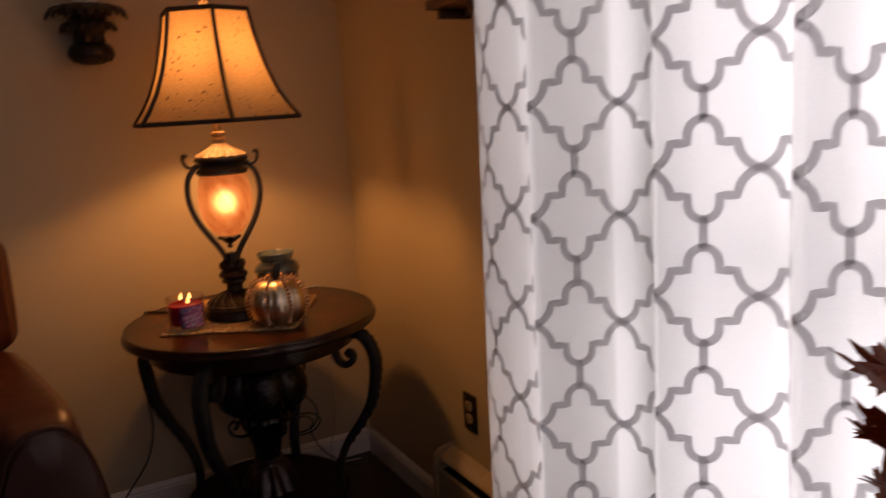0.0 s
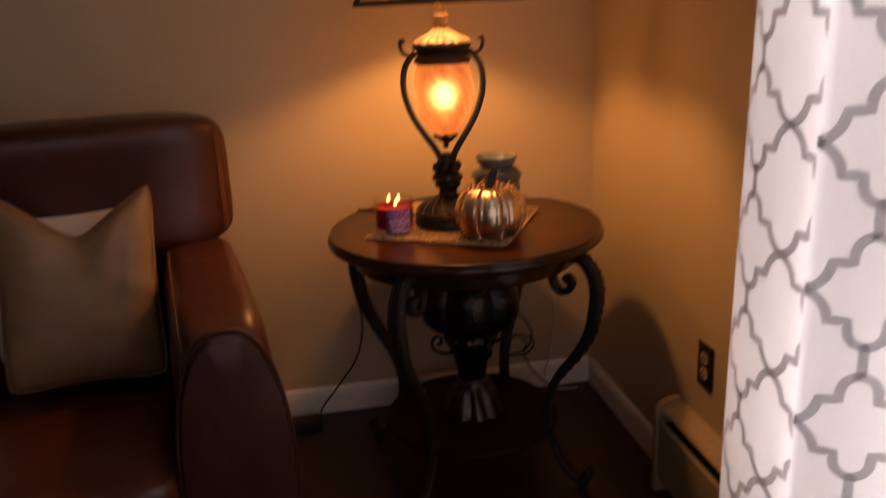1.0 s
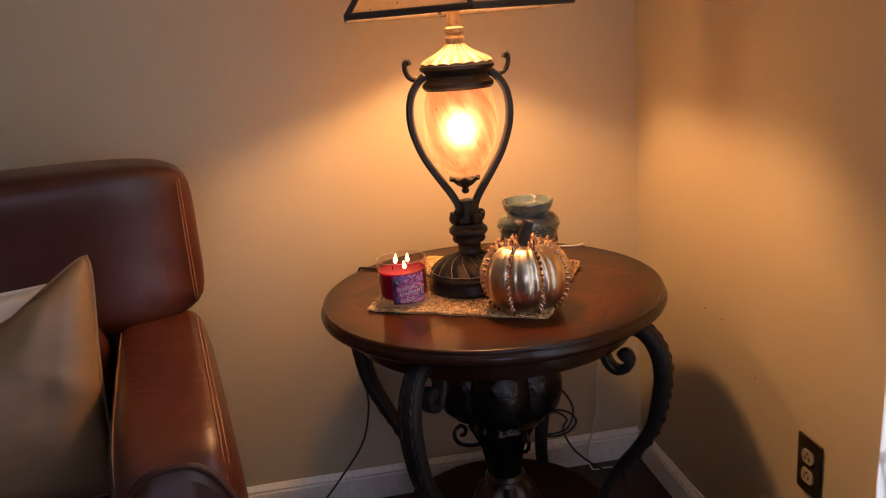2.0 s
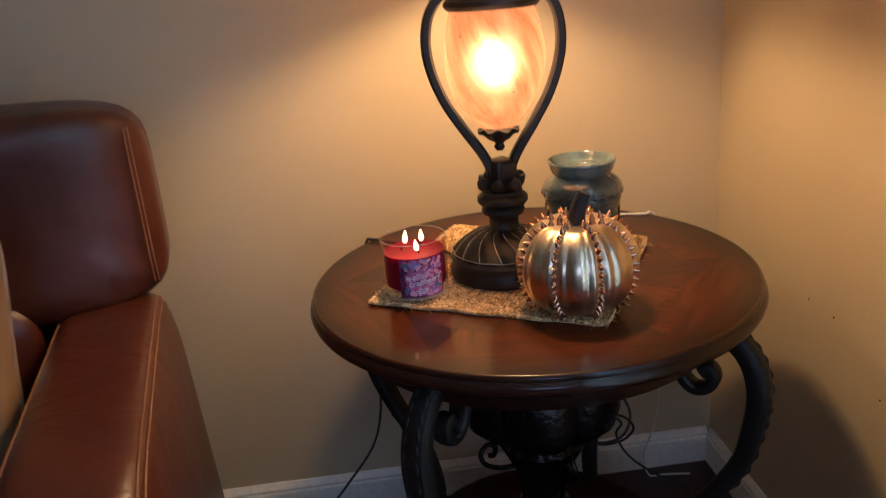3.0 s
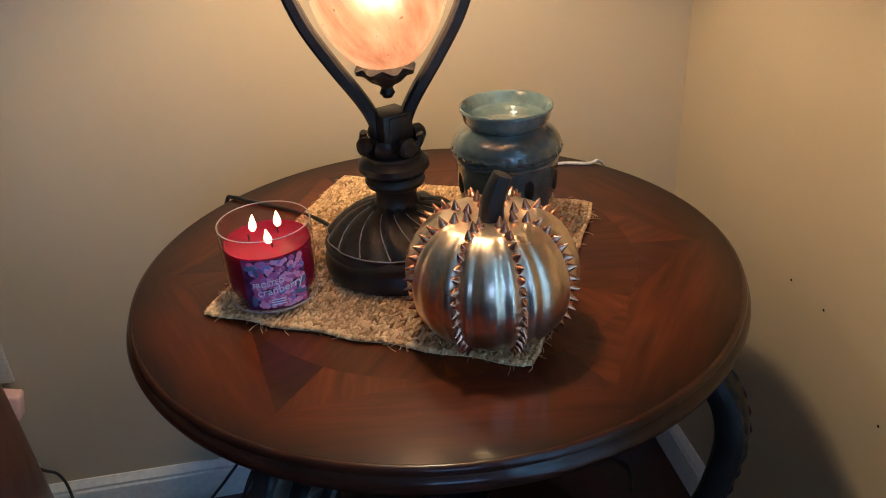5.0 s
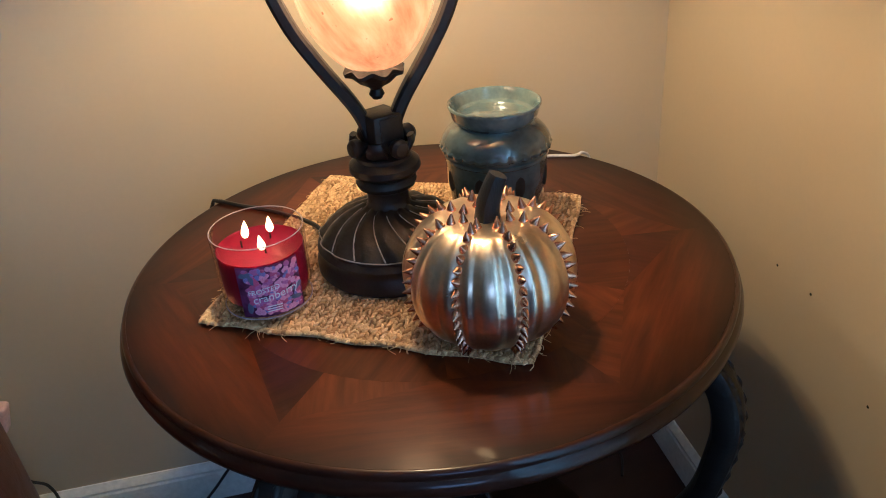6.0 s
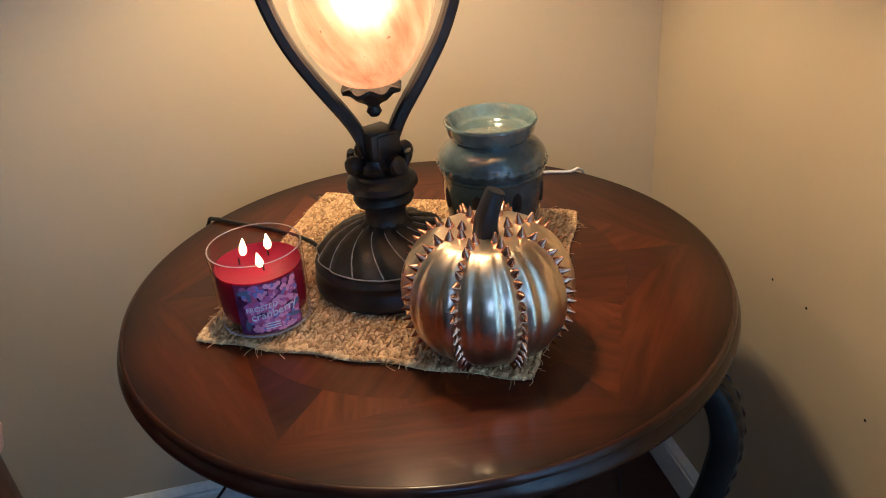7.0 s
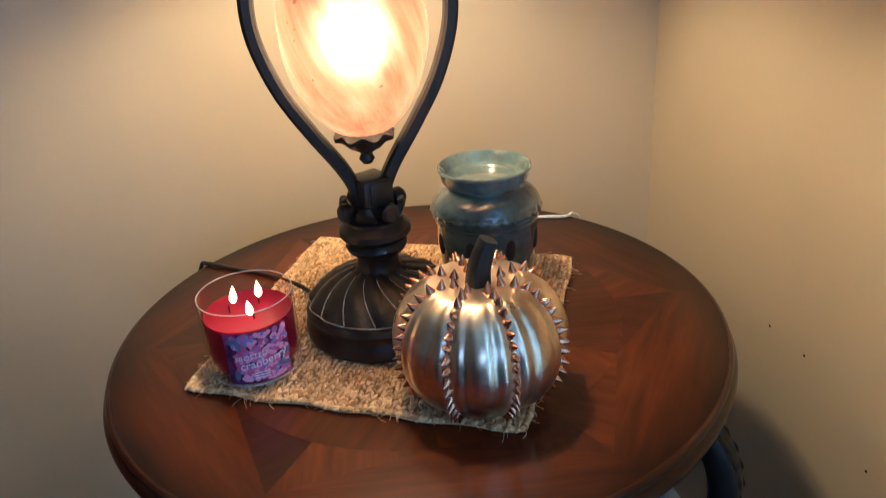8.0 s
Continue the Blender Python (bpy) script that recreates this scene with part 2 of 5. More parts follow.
def amber_glass():
    m, nt, p = node_mat("frosted_amber_glass")
    out = nt.nodes["Material Output"]
    # brushed streaks that wind round the body
    tc, sep, by, turn, mp, swirl = (nt.nodes.new("ShaderNode" + k) for k in ("TexCoord", "SeparateXYZ", "Math", "VectorRotate", "Mapping", "TexNoise"))
    by.operation, by.inputs[1].default_value = "MULTIPLY", 6.5
    turn.rotation_type = "Z_AXIS"
    mp.inputs["Scale"].default_value = (1, 1, 0.10)
    swirl.inputs["Scale"].default_value, swirl.inputs["Detail"].default_value, swirl.inputs["Roughness"].default_value = 55, 4, 0.6
    nt.links.new(tc.outputs["Object"], sep.inputs[0])
    nt.links.new(sep.outputs[2], by.inputs[0])
    nt.links.new(tc.outputs["Object"], turn.inputs["Vector"])
    nt.links.new(by.outputs[0], turn.inputs["Angle"])
    nt.links.new(turn.outputs[0], mp.inputs[0])
    nt.links.new(mp.outputs[0], swirl.inputs["Vector"])
    dots = add_noise(nt, 120, 1)
    col = ramp(nt, swirl.outputs[0], [(0.30, (0.58, 0.17, 0.075)), (0.52, (0.88, 0.38, 0.21)), (0.72, (0.97, 0.58, 0.40))])
    col = blend(nt, (0.35, 0.12, 0.05), col, ramp(nt, dots.outputs[0], [(0.24, (0, 0, 0)), (0.27, (1, 1, 1))]))
    nt.links.new(col, p.inputs["Base Color"])
    p.inputs["Roughness"].default_value, p.inputs["Transmission Weight"].default_value, p.inputs["IOR"].default_value = 0.78, 1.0, 1.35
    tr = nt.nodes.new("ShaderNodeBsdfTranslucent")
    nt.links.new(blend(nt, col, (0.30, 0.30, 0.30), 1.0, "MULTIPLY"), tr.inputs[0])
    gl = nt.nodes.new("ShaderNodeBsdfGlossy")
    gl.inputs["Roughness"].default_value = 0.25
    gl.inputs["Color"].default_value = (0.8, 0.8, 0.8, 1)
    mx, mg = nt.nodes.new("ShaderNodeMixShader"), nt.nodes.new("ShaderNodeMixShader")
    mx.inputs[0].default_value, mg.inputs[0].default_value = 0.62, 0.05
    nt.links.new(p.outputs[0], mx.inputs[1])
    nt.links.new(tr.outputs[0], mx.inputs[2])
    nt.links.new(mx.outputs[0], mg.inputs[1])
    nt.links.new(gl.outputs[0], mg.inputs[2])
    nt.links.new(mg.outputs[0], out.inputs[0])
    return m


M_AMBER = amber_glass()


def emitter(name, colour, strength):
    m, nt, p = node_mat(name)
    p.inputs["Base Color"].default_value = (*colour, 1)
    p.inputs["Emission Color"].default_value, p.inputs["Emission Strength"].default_value = (*colour, 1), strength
    return m


M_BULB = emitter("glowing_bulb", (1.0, 0.64, 0.30), 20.0)
M_BULB2 = emitter("bright_shade_bulb", (1.0, 0.70, 0.36), 60.0)
M_FLAME = emitter("candle_flame", (1.0, 0.56, 0.20), 3.8)


def wax():
    m, nt, p = node_mat("cranberry_wax")
    n = add_noise(nt, 20, 3)
    nt.links.new(ramp(nt, n.outputs[0], [(0.3, (0.24, 0.002, 0.022)), (0.7, (0.32, 0.004, 0.036))]), p.inputs["Base Color"])
    p.inputs["Roughness"].default_value = 0.34
    p.inputs["Specular IOR Level"].default_value = 0.22
    p.inputs["Subsurface Weight"].default_value, p.inputs["Subsurface Radius"].default_value, p.inputs["Subsurface Scale"].default_value = 0.6, (1, 0.2, 0.25), 0.02
    return m


M_WAX = wax()


def jute():
    m, nt, p = node_mat("woven_jute")
    a, b = add_noise(nt, 40, 5), add_noise(nt, 420, 4, (1, 3, 1))
    isle = nt.nodes.new("ShaderNodeNewGeometry")
    col = ramp(nt, isle.outputs["Random Per Island"], [(0.0, (0.36, 0.22, 0.092)), (0.35, (0.62, 0.42, 0.205)), (1.0, (0.86, 0.65, 0.36))])
    col = blend(nt, col, ramp(nt, a.outputs[0], [(0.3, (0.72, 0.66, 0.60)), (0.7, (1.2, 1.18, 1.12))]), 0.8, "MULTIPLY")
    col = blend(nt, col, ramp(nt, b.outputs[0], [(0.3, (0.68, 0.62, 0.56)), (0.7, (1.2, 1.16, 1.12))]), 0.8, "MULTIPLY")
    nt.links.new(col, p.inputs["Base Color"])
    p.inputs["Roughness"].default_value = 0.85
    bump(nt, p, b.outputs[0], 0.5, 0.0008)
    return m


M_JUTE = jute()


# ---- building helpers ----
def part(name, bm, material, parent=None, label="", sharp=35.0, m=None):
    """Links a bmesh as one mesh object, under a thing or a part."""
    me = bpy.data.meshes.new(name)
    bmesh.ops.recalc_face_normals(bm, faces=bm.faces)
    bm.to_mesh(me)
    bm.free()
    me.materials.append(material)
    me.polygons.foreach_set("use_smooth", [True] * len(me.polygons))
    me.set_sharp_from_angle(angle=radians(sharp))
    ob = new(name, me)
    ob.parent = parent
    if m is not None:
        ob.matrix_basis = m
    return tagged(ob, label)


def share(name, src, parent, m, label=""):
    """Another object on the mesh of src."""
    ob = new(name, src.data)
    ob.parent, ob.matrix_basis = parent, m
    return tagged(ob, label)


def thing(name, m, label, category, group=""):
    ob = new(name)
    ob.empty_display_size = 0.05
    ob.matrix_basis = m
    return tagged(ob, label, category, group)


def box(x0, y0, z0, x1, y1, z1, r=0.0, seg=2, bm=None):
    bm = bm or bmesh.new()
    made = bmesh.ops.create_cube(bm, size=1.0, matrix=Matrix.Translation(((x0 + x1) / 2, (y0 + y1) / 2, (z0 + z1) / 2)) @ Matrix.Diagonal((abs(x1 - x0), abs(y1 - y0), abs(z1 - z0), 1)))
    if r:
        edges = list({e for v in made["verts"] for e in v.link_edges})
        bmesh.ops.bevel(bm, geom=edges, offset=r, segments=seg, profile=0.5, affect="EDGES")
    return bm


def lathe(profile, seg=48, shape=None, bm=None, closed=False):
    """Turns a list of (radius, height) round z. shape(angle, radius, height) gives (radius, height)."""
    bm = bm or bmesh.new()
    rings = []
    for r, z in profile:
        if r < 1e-5:
            rings.append([bm.verts.new((0, 0, z))])
            continue
        ring = []
        for i in range(seg):
            a = 2 * math.pi * i / seg
            rr, zz = shape(a, r, z) if shape else (r, z)
            ring.append(bm.verts.new((rr * math.cos(a), rr * math.sin(a), zz)))
        rings.append(ring)
    pairs = list(zip(rings, rings[1:])) + ([(rings[-1], rings[0])] if closed else [])
    for a, b in pairs:
        for i in range(seg):
            j = (i + 1) % seg
            if len(a) == 1 and len(b) == 1:
                break
            if len(a) == 1:
                bm.faces.new((a[0], b[j], b[i]))
            elif len(b) == 1:
                bm.faces.new((a[i], a[j], b[0]))
            else:
                bm.faces.new((a[i], a[j], b[j], b[i]))
    return bm


def spline(points, steps=6, closed=False):
    """A smooth line through the points."""
    p = [Vector(q) for q in points]
    out = []
    n = len(p)
    for i in range(n if closed else n - 1):
        a, b, c, d = (p[(i - 1) % n], p[i], p[(i + 1) % n], p[(i + 2) % n]) if closed else (p[max(i - 1, 0)], p[i], p[i + 1], p[min(i + 2, n - 1)])
        for k in range(steps):
            t = k / steps
            out.append(0.5 * (2 * b + (c - a) * t + (2 * a - 5 * b + 4 * c - d) * t * t + (3 * b - a - 3 * c + d) * t ** 3))
    if not closed:
        out.append(p[-1])
    return out


def sweep(path, width, thick=None, side=None, n=8, square=0.0, bm=None, caps=True):
    """Sweeps a rounded section along a path; width and thick are numbers or functions of 0..1. side: the direction of the width."""
    bm = bm or bmesh.new()
    thick = thick or width
    rings, last = [], None
    for i, q in enumerate(path):
        t = (path[min(i + 1, len(path) - 1)] - path[max(i - 1, 0)]).normalized()
        if side is not None:
            a = Vector(side)
            a = (a - t * a.dot(t)).normalized()
        else:
            a = last if last is not None else (Vector((0, 0, 1)) if abs(t.z) < 0.9 else Vector((1, 0, 0)))
            a = (a - t * a.dot(t)).normalized()
            last = a
        b = t.cross(a)
        f = i / max(1, len(path) - 1)
        w, h = (width(f) if callable(width) else width), (thick(f) if callable(thick) else thick)
        ring = []
        for k in range(n):
            ang = 2 * math.pi * (k + 0.5) / n
            c, s = math.cos(ang), math.sin(ang)
            e = 1 - 0.65 * square
            c, s = math.copysign(abs(c) ** e, c), math.copysign(abs(s) ** e, s)
            ring.append(bm.verts.new(q + a * (c * w) + b * (s * h)))
        rings.append(ring)
    for a, b in zip(rings, rings[1:]):
        for k in range(n):
            bm.faces.new((a[k], a[(k + 1) % n], b[(k + 1) % n], b[k]))
    if caps:
        bm.faces.new(rings[0])
        bm.faces.new(rings[-1])
    return bm


def ball(r, m=None, sub=2, bm=None):
    bm = bm or bmesh.new()
    bmesh.ops.create_icosphere(bm, subdivisions=sub, radius=r, matrix=m or Matrix())
    return bm


def soft_block(sx, sy, sz, power=0.35, nx=14, ny=10, nz=8, puff=0.0, fn=None):
    """A padded block centred on the origin: a superellipsoid box, bulged by puff; fn may move each point."""
    bm = bmesh.new()
    bmesh.ops.create_cube(bm, size=2.0)
    bmesh.ops.subdivide_edges(bm, edges=bm.edges[:], cuts=max(nx, ny, nz), use_grid_fill=True)
    for v in bm.verts:
        x, y, z = v.co
        d = (abs(x) ** (2 / power) + abs(y) ** (2 / power) + abs(z) ** (2 / power)) ** (power / 2)
        x, y, z = x / d, y / d, z / d
        b = 1 + puff * (1 - x * x) * (1 - y * y) * (1 if abs(z) > 0.5 else 0.5)
        v.co = Vector((x * sx / 2, y * sy / 2, z * sz / 2 * b))
        if fn:
            v.co = fn(v.co)
    return bm


# ---- the room ----
RX0, RY0, RH = -4.6, -5.0, 2.44
WIN = (-2.75, -1.33, 0.30, 2.12)   # window in the east wall: y from, y to, sill, head
REAR = (-1.65, -0.35, 1.05, 2.15)     # window in the south wall: x from, x to, sill, head


def structure(name, bm, material, label, parent=None):
    ob = part(name, bm, material, parent, sharp=30)
    return tagged(ob, label, name.split("_")[0], kind="structure")


structure("floor", box(RX0 - 0.1, RY0 - 0.1, -0.06, 0.15, 0.1, 0.0), M_FLOOR, "dark reddish walnut floor under the table and sofa")
structure("ceiling", box(RX0 - 0.1, RY0 - 0.1, RH, 0.15, 0.1, RH + 0.08), M_CEIL, "plain white painted ceiling over the room")
structure("wall_north", box(RX0 - 0.1, 0.0, 0.0, 0.15, 0.12, RH), M_WALL, "tan painted wall behind the sofa and end table")
bm = box(0.0, WIN[1], 0.0, 0.14, -0.0005, RH)
box(0.0, RY0, 0.0, 0.14, WIN[0], RH, bm=bm)
box(0.0, WIN[0], 0.0, 0.14, WIN[1], WIN[2], bm=bm)
box(0.0, WIN[0], WIN[3], 0.14, WIN[1], RH, bm=bm)
structure("wall_east", bm, M_WALL, "tan painted wall with a curtained window")
bm = box(RX0, RY0 - 0.12, 0.0, REAR[0], RY0, RH)
box(REAR[1], RY0 - 0.12, 0.0, 0.0, RY0, RH, bm=bm)
box(REAR[0], RY0 - 0.12, 0.0, REAR[1], RY0, REAR[2], bm=bm)
box(REAR[0], RY0 - 0.12, REAR[3], REAR[1], RY0, RH, bm=bm)
structure("wall_south", bm, M_WALL, "tan painted wall with a plain window")
structure("wall_west", box(RX0 - 0.12, RY0, 0.0, RX0, 0.0, RH), M_WALL, "plain tan painted wall closing the room")


def window(name, a, b, lo, hi, m, label):
    """A framed sash window a..b along local x, in the opening of a wall; local y points out of doors."""
    w = thing(name, m, label, "window")
    w["kind"] = "structure"
    for x0, x1, z0, z1 in ((a, a + 0.05, lo, hi), (b - 0.05, b, lo, hi), (a + 0.05, b - 0.05, hi - 0.05, hi), (a + 0.05, b - 0.05, lo, lo + 0.05)):
        part("frame", box(x0, 0.05, z0, x1, 0.10, z1, 0.004), M_TRIM, w)
    mid = lo + 0.40 * (hi - lo)
    part("rail", box(a + 0.05, 0.055, mid - 0.035, b - 0.05, 0.095, mid + 0.035, 0.004), M_TRIM, w)
    part("window_sill", box(a - 0.02, -0.03, lo - 0.025, b + 0.02, 0.0, lo, 0.005), M_TRIM, w)
    return w


window("window_1", -WIN[1], -WIN[0], WIN[2], WIN[3], pose(0, 0, 0, 0, 0, -90), "white framed window behind the lattice curtain")
window("window_2", -REAR[1], -REAR[0], REAR[2], REAR[3], pose(0, RY0, 0, 0, 0, 180), "white framed window in the plain wall")


def baseboard(name, length, m, label):
    """A moulded board along local x, its back on local y = 0, its face towards -y."""
    prof = [(0, 0), (-0.013, 0), (-0.013, 0.066), (-0.0105, 0.070), (-0.0115, 0.076), (-0.007, 0.083), (-0.003, 0.090), (0, 0.090)]
    bm = bmesh.new()
    ends = [[bm.verts.new((x, y, z)) for y, z in prof] for x in (0, length)]
    n = len(prof)
    for i in range(n):
        bm.faces.new((ends[0][i], ends[0][(i + 1) % n], ends[1][(i + 1) % n], ends[1][i]))
    bm.faces.new(ends[0])
    bm.faces.new(ends[1])
    ob = part(name, bm, M_TRIM, sharp=25, m=m)
    return tagged(ob, label, "baseboard", kind="structure")


baseboard("baseboard", 4.58, pose(-4.59, -0.0005, 0), "white moulded baseboard along the tan wall")
baseboard("baseboard", 0.64, pose(-0.0005, -0.012, 0, 0, 0, -90), "short white moulded baseboard running to the heater")


def heater():
    h = thing("baseboard_heater", pose(0, -0.66, 0), "cream enamelled metal baseboard heater along the wall", "heater")
    L = -3.6
    prof = [(-0.001, 0.03), (-0.055, 0.03), (-0.064, 0.05), (-0.064, 0.205), (-0.058, 0.212), (-0.052, 0.205), (-0.052, 0.06), (-0.001, 0.06)]
    top = [(-0.001, 0.262), (-0.012, 0.262), (-0.050, 0.246), (-0.056, 0.238), (-0.053, 0.236), (-0.046, 0.240), (-0.012, 0.254), (-0.001, 0.254)]
    for name, pr, y0 in (("front_panel", prof, -0.02), ("top_cover", top, -0.02)):
        bm = bmesh.new()
        ends = [[bm.verts.new((x, y, z)) for x, z in pr] for y in (y0, L)]
        n = len(pr)
        for i in range(n):
            bm.faces.new((ends[0][i], ends[0][(i + 1) % n], ends[1][(i + 1) % n], ends[1][i]))
        bm.faces.new(ends[0])
        bm.faces.new(ends[1])
        part(name, bm, M_HEAT, h, sharp=25)
    part("heating_element", box(-0.05, L, 0.075, -0.006, -0.03, 0.205), M_SLOT, h)
    bm = bmesh.new()
    cap = [(-0.001, 0.0), (-0.068, 0.0), (-0.068, 0.225), (-0.060, 0.248), (-0.040, 0.262), (-0.001, 0.268)]
    ends = [[bm.verts.new((x, y, z)) for x, z in cap] for y in (0.0, -0.022)]
    for i in range(6):
        bm.faces.new((ends[0][i], ends[0][(i + 1) % 6], ends[1][(i + 1) % 6], ends[1][i]))
    bm.faces.new(ends[0])
    bm.faces.new(ends[1])
    part("end_cap", bm, M_HEAT, h, sharp=40)


heater()


def outlet(m, plate_mat, socket_mat, label):
    """A duplex socket with its plate, local z up, face towards -y."""
    o = thing("wall_outlet", m, label, "outlet")
    part("plate", box(-0.035, -0.006, -0.057, 0.035, -0.0005, 0.057, 0.003, 3), plate_mat, o)
    for z in (-0.0195, 0.0195):
        bm = lathe([(0, -0.0022), (0.0165, -0.0022), (0.0175, -0.001), (0.0175, 0.001)], 28, lambda a, r, zz: (min(r, 0.0135 / max(abs(math.sin(a)), 0.01)), zz))
        s = part("socket", bm, socket_mat, o, m=pose(0, -0.0066, z, -90, 0, 0))
        for x in (-0.006, 0.006):
            part("slot", box(x - 0.0012, -0.004, -0.0022, x + 0.0012, 0.004, -0.0030), M_RECESS, s, m=pose(0, 0.002, 0))
        part("ground_hole", lathe([(0, -0.0030), (0.0022, -0.0030), (0.0022, -0.002)], 12), M_RECESS, s, m=pose(0, -0.007, 0))
    part("screw", lathe([(0, -0.0015), (0.003, -0.001), (0.0032, 0)], 14), plate_mat, o, m=pose(0, -0.006, 0, -90, 0, 0))


outlet(pose(-0.0, -0.797, 0.408, 0, 0, -90), M_PLATE, M_SOCKET, "dark bronze outlet plate with two almond sockets")
outlet(pose(-1.25, -0.0, 0.395), M_IVORY, M_IVORY, "ivory outlet plate low on the tan wall")


for y, z in ((-0.384, 0.582), (-0.462, 0.581), (-0.60, 0.50)):
    mark = part("wall_mark", lathe([(0, -0.0006), (0.0018, -0.0004), (0.0022, 0.0)], 10), M_RECESS, m=pose(-0.0004, y, z, 0, 90, 0))
    tagged(mark, "tiny dark nail hole in the wall", "nail hole", "nail holes")


# ---- the curtain ----
def curtain(ctrl, cusp, Z0, label):
    """A hanging panel along the plan line ctrl; at the control point cusp two motifs of the lattice meet."""
    line = spline([(x, y, 0) for x, y in ctrl], 14)
    arc = [0.0]
    for a, b in zip(line, line[1:]):
        arc.append(arc[-1] + (b - a).length)
    LOW, HIGH = 0.272, 2.22
    xs, ys = [p.x for p in line], [p.y for p in line]

    def at(s, z, lift=0.0):
        """The fabric at s metres along its width and at a height; folds open slightly towards the hem."""
        x, y = np.interp(s, arc, xs), np.interp(s, arc, ys)
        x2, y2 = np.interp(s + 0.004, arc, xs), np.interp(s + 0.004, arc, ys)
        d = Vector((x2 - x, y2 - y, 0))
        d = d.normalized() if d.length > 1e-6 else Vector((0, -1, 0))
        nrm = Vector((d.y, -d.x, 0))
        f = (1.1 - z) * 0.06
        sway = 0.006 * math.sin(9 * s + 2.1 * z) + 0.004 * math.sin(23 * s - 3.3 * z)
        p = Vector((x + (x + 0.1) * f * 1.2, y + 0.02 * f, z)) + nrm * (sway * 0.6)
        return p + nrm * lift

    c = thing("curtain", pose(0, 0, 0), label, "curtain", "curtain panels")
    total = arc[-1]
    ns, nz = int(total / 0.006), 44
    vs = []
    for k in range(nz + 1):
        z = LOW + (HIGH - LOW) * k / nz
        for i in range(ns + 1):
            vs.append(at(total * i / ns, z))
    fs = [(k * (ns + 1) + i, k * (ns + 1) + i + 1, (k + 1) * (ns + 1) + i + 1, (k + 1) * (ns + 1) + i) for k in range(nz) for i in range(ns)]
    me = bpy.data.meshes.new("fabric")
    me.from_pydata(vs, [], fs)
    me.materials.append(M_CURTAIN)
    me.polygons.foreach_set("use_smooth", [True] * len(me.polygons))
    ob = new("fabric", me)
    ob.parent = c
    # the lattice: quarter of one motif, mirrored, in shares of the repeat
    PX, PZ = 0.166, 0.203
    S0 = arc[cusp * 14] + PX / 2
    quarter = [(0, 0.5), (0, 0.39)]
    quarter += [(0.145 * math.sin(a), 0.265 + 0.125 * math.cos(a)) for a in [math.pi / 2 * k / 7 for k in range(8)]]
    quarter += [(0.145, 0.205), (0.305, 0.205), (0.312, 0.165)]
    quarter += [((1 - f) ** 2 * 0.312 + 2 * f * (1 - f) * 0.345 + f * f * 0.5, (1 - f) ** 2 * 0.165 + 2 * f * (1 - f) * 0.045) for f in [k / 7 for k in range(1, 8)]]
    vs, fs = [], []
    HALF = 0.0071

    def strip(pts):
        dense = []
        for a, b in zip(pts, pts[1:]):
            k = max(1, int((Vector(b) - Vector(a)).length / 0.008))
            dense += [tuple(np.add(a, np.subtract(b, a) * (j / k))) for j in range(k)]
        dense.append(pts[-1])
        base = None
        for i, p in enumerate(dense):
            a, b = np.array(dense[max(i - 1, 0)]), np.array(dense[min(i + 1, len(dense) - 1)])
            t = (b - a) / (np.linalg.norm(b - a) + 1e-9)
            q = np.array((-t[1], t[0])) * HALF
            row = [np.add(p, q), np.add(p, -q)]
            if any(s < 0.002 or s > total - 0.01 or z < LOW or z > HIGH for s, z in row):
                base = None
                continue
            vs.extend(at(s, z, 0.0007) for s, z in row)
            now = len(vs) - 2
            if base is not None:
                fs.append((base, base + 1, now + 1, now))
            base = now

    for i in range(-2, int(total / PX) + 2):
        for k in range(-5, 7):
            for sx in (1, -1):
                for sz in (1, -1):
                    if sx < 0:
                        pts = quarter[1:]
                    else:
                        pts = quarter
                    strip([(S0 + (i + sx * u) * PX, Z0 + (k + sz * v) * PZ) for u, v in pts])
    me = bpy.data.meshes.new("lattice_print")
    me.from_pydata(vs, [], fs)
    me.materials.append(M_PRINT)
    ob = new("lattice_print", me)
    ob.parent = c
    tagged(ob, "grey trellis lattice printed on the cloth")


curtain([(-0.030, -1.105), (-0.090, -1.112), (-0.145, -1.160), (-0.168, -1.210), (-0.180, -1.265), (-0.180, -1.330), (-0.174, -1.392), (-0.190, -1.450), (-0.226, -1.480), (-0.214, -1.496), (-0.165, -1.524),
         (-0.108, -1.555), (-0.096, -1.572), (-0.078, -1.618), (-0.078, -1.665)], 8, 0.863, "white linen curtain panel with a grey lattice print against the wall")
curtain([(-0.042, -1.590), (-0.042, -1.660), (-0.062, -1.706), (-0.120, -1.714), (-0.166, -1.733), (-0.160, -1.752), (-0.112, -1.800), (-0.064, -1.846), (-0.040, -1.872), (-0.040, -1.894), (-0.085, -1.936), (-0.130, -1.974), (-0.122, -1.992), (-0.066, -2.020),
         (-0.032, -2.085), (-0.080, -2.150), (-0.150, -2.200), (-0.100, -2.280), (-0.150, -2.370), (-0.100, -2.450), (-0.150, -2.550), (-0.105, -2.640), (-0.150, -2.740), (-0.110, -2.840)], 4, 0.957, "white linen curtain panel with a grey lattice print over the window")
rod = thing("curtain_rod", pose(0, 0, 0), "dark metal curtain rod above the window", "curtain rod")
part("pole", sweep([Vector((-0.12, -1.0, 2.235)), Vector((-0.12, -3.0, 2.235))], 0.012), M_BRONZE, rod)
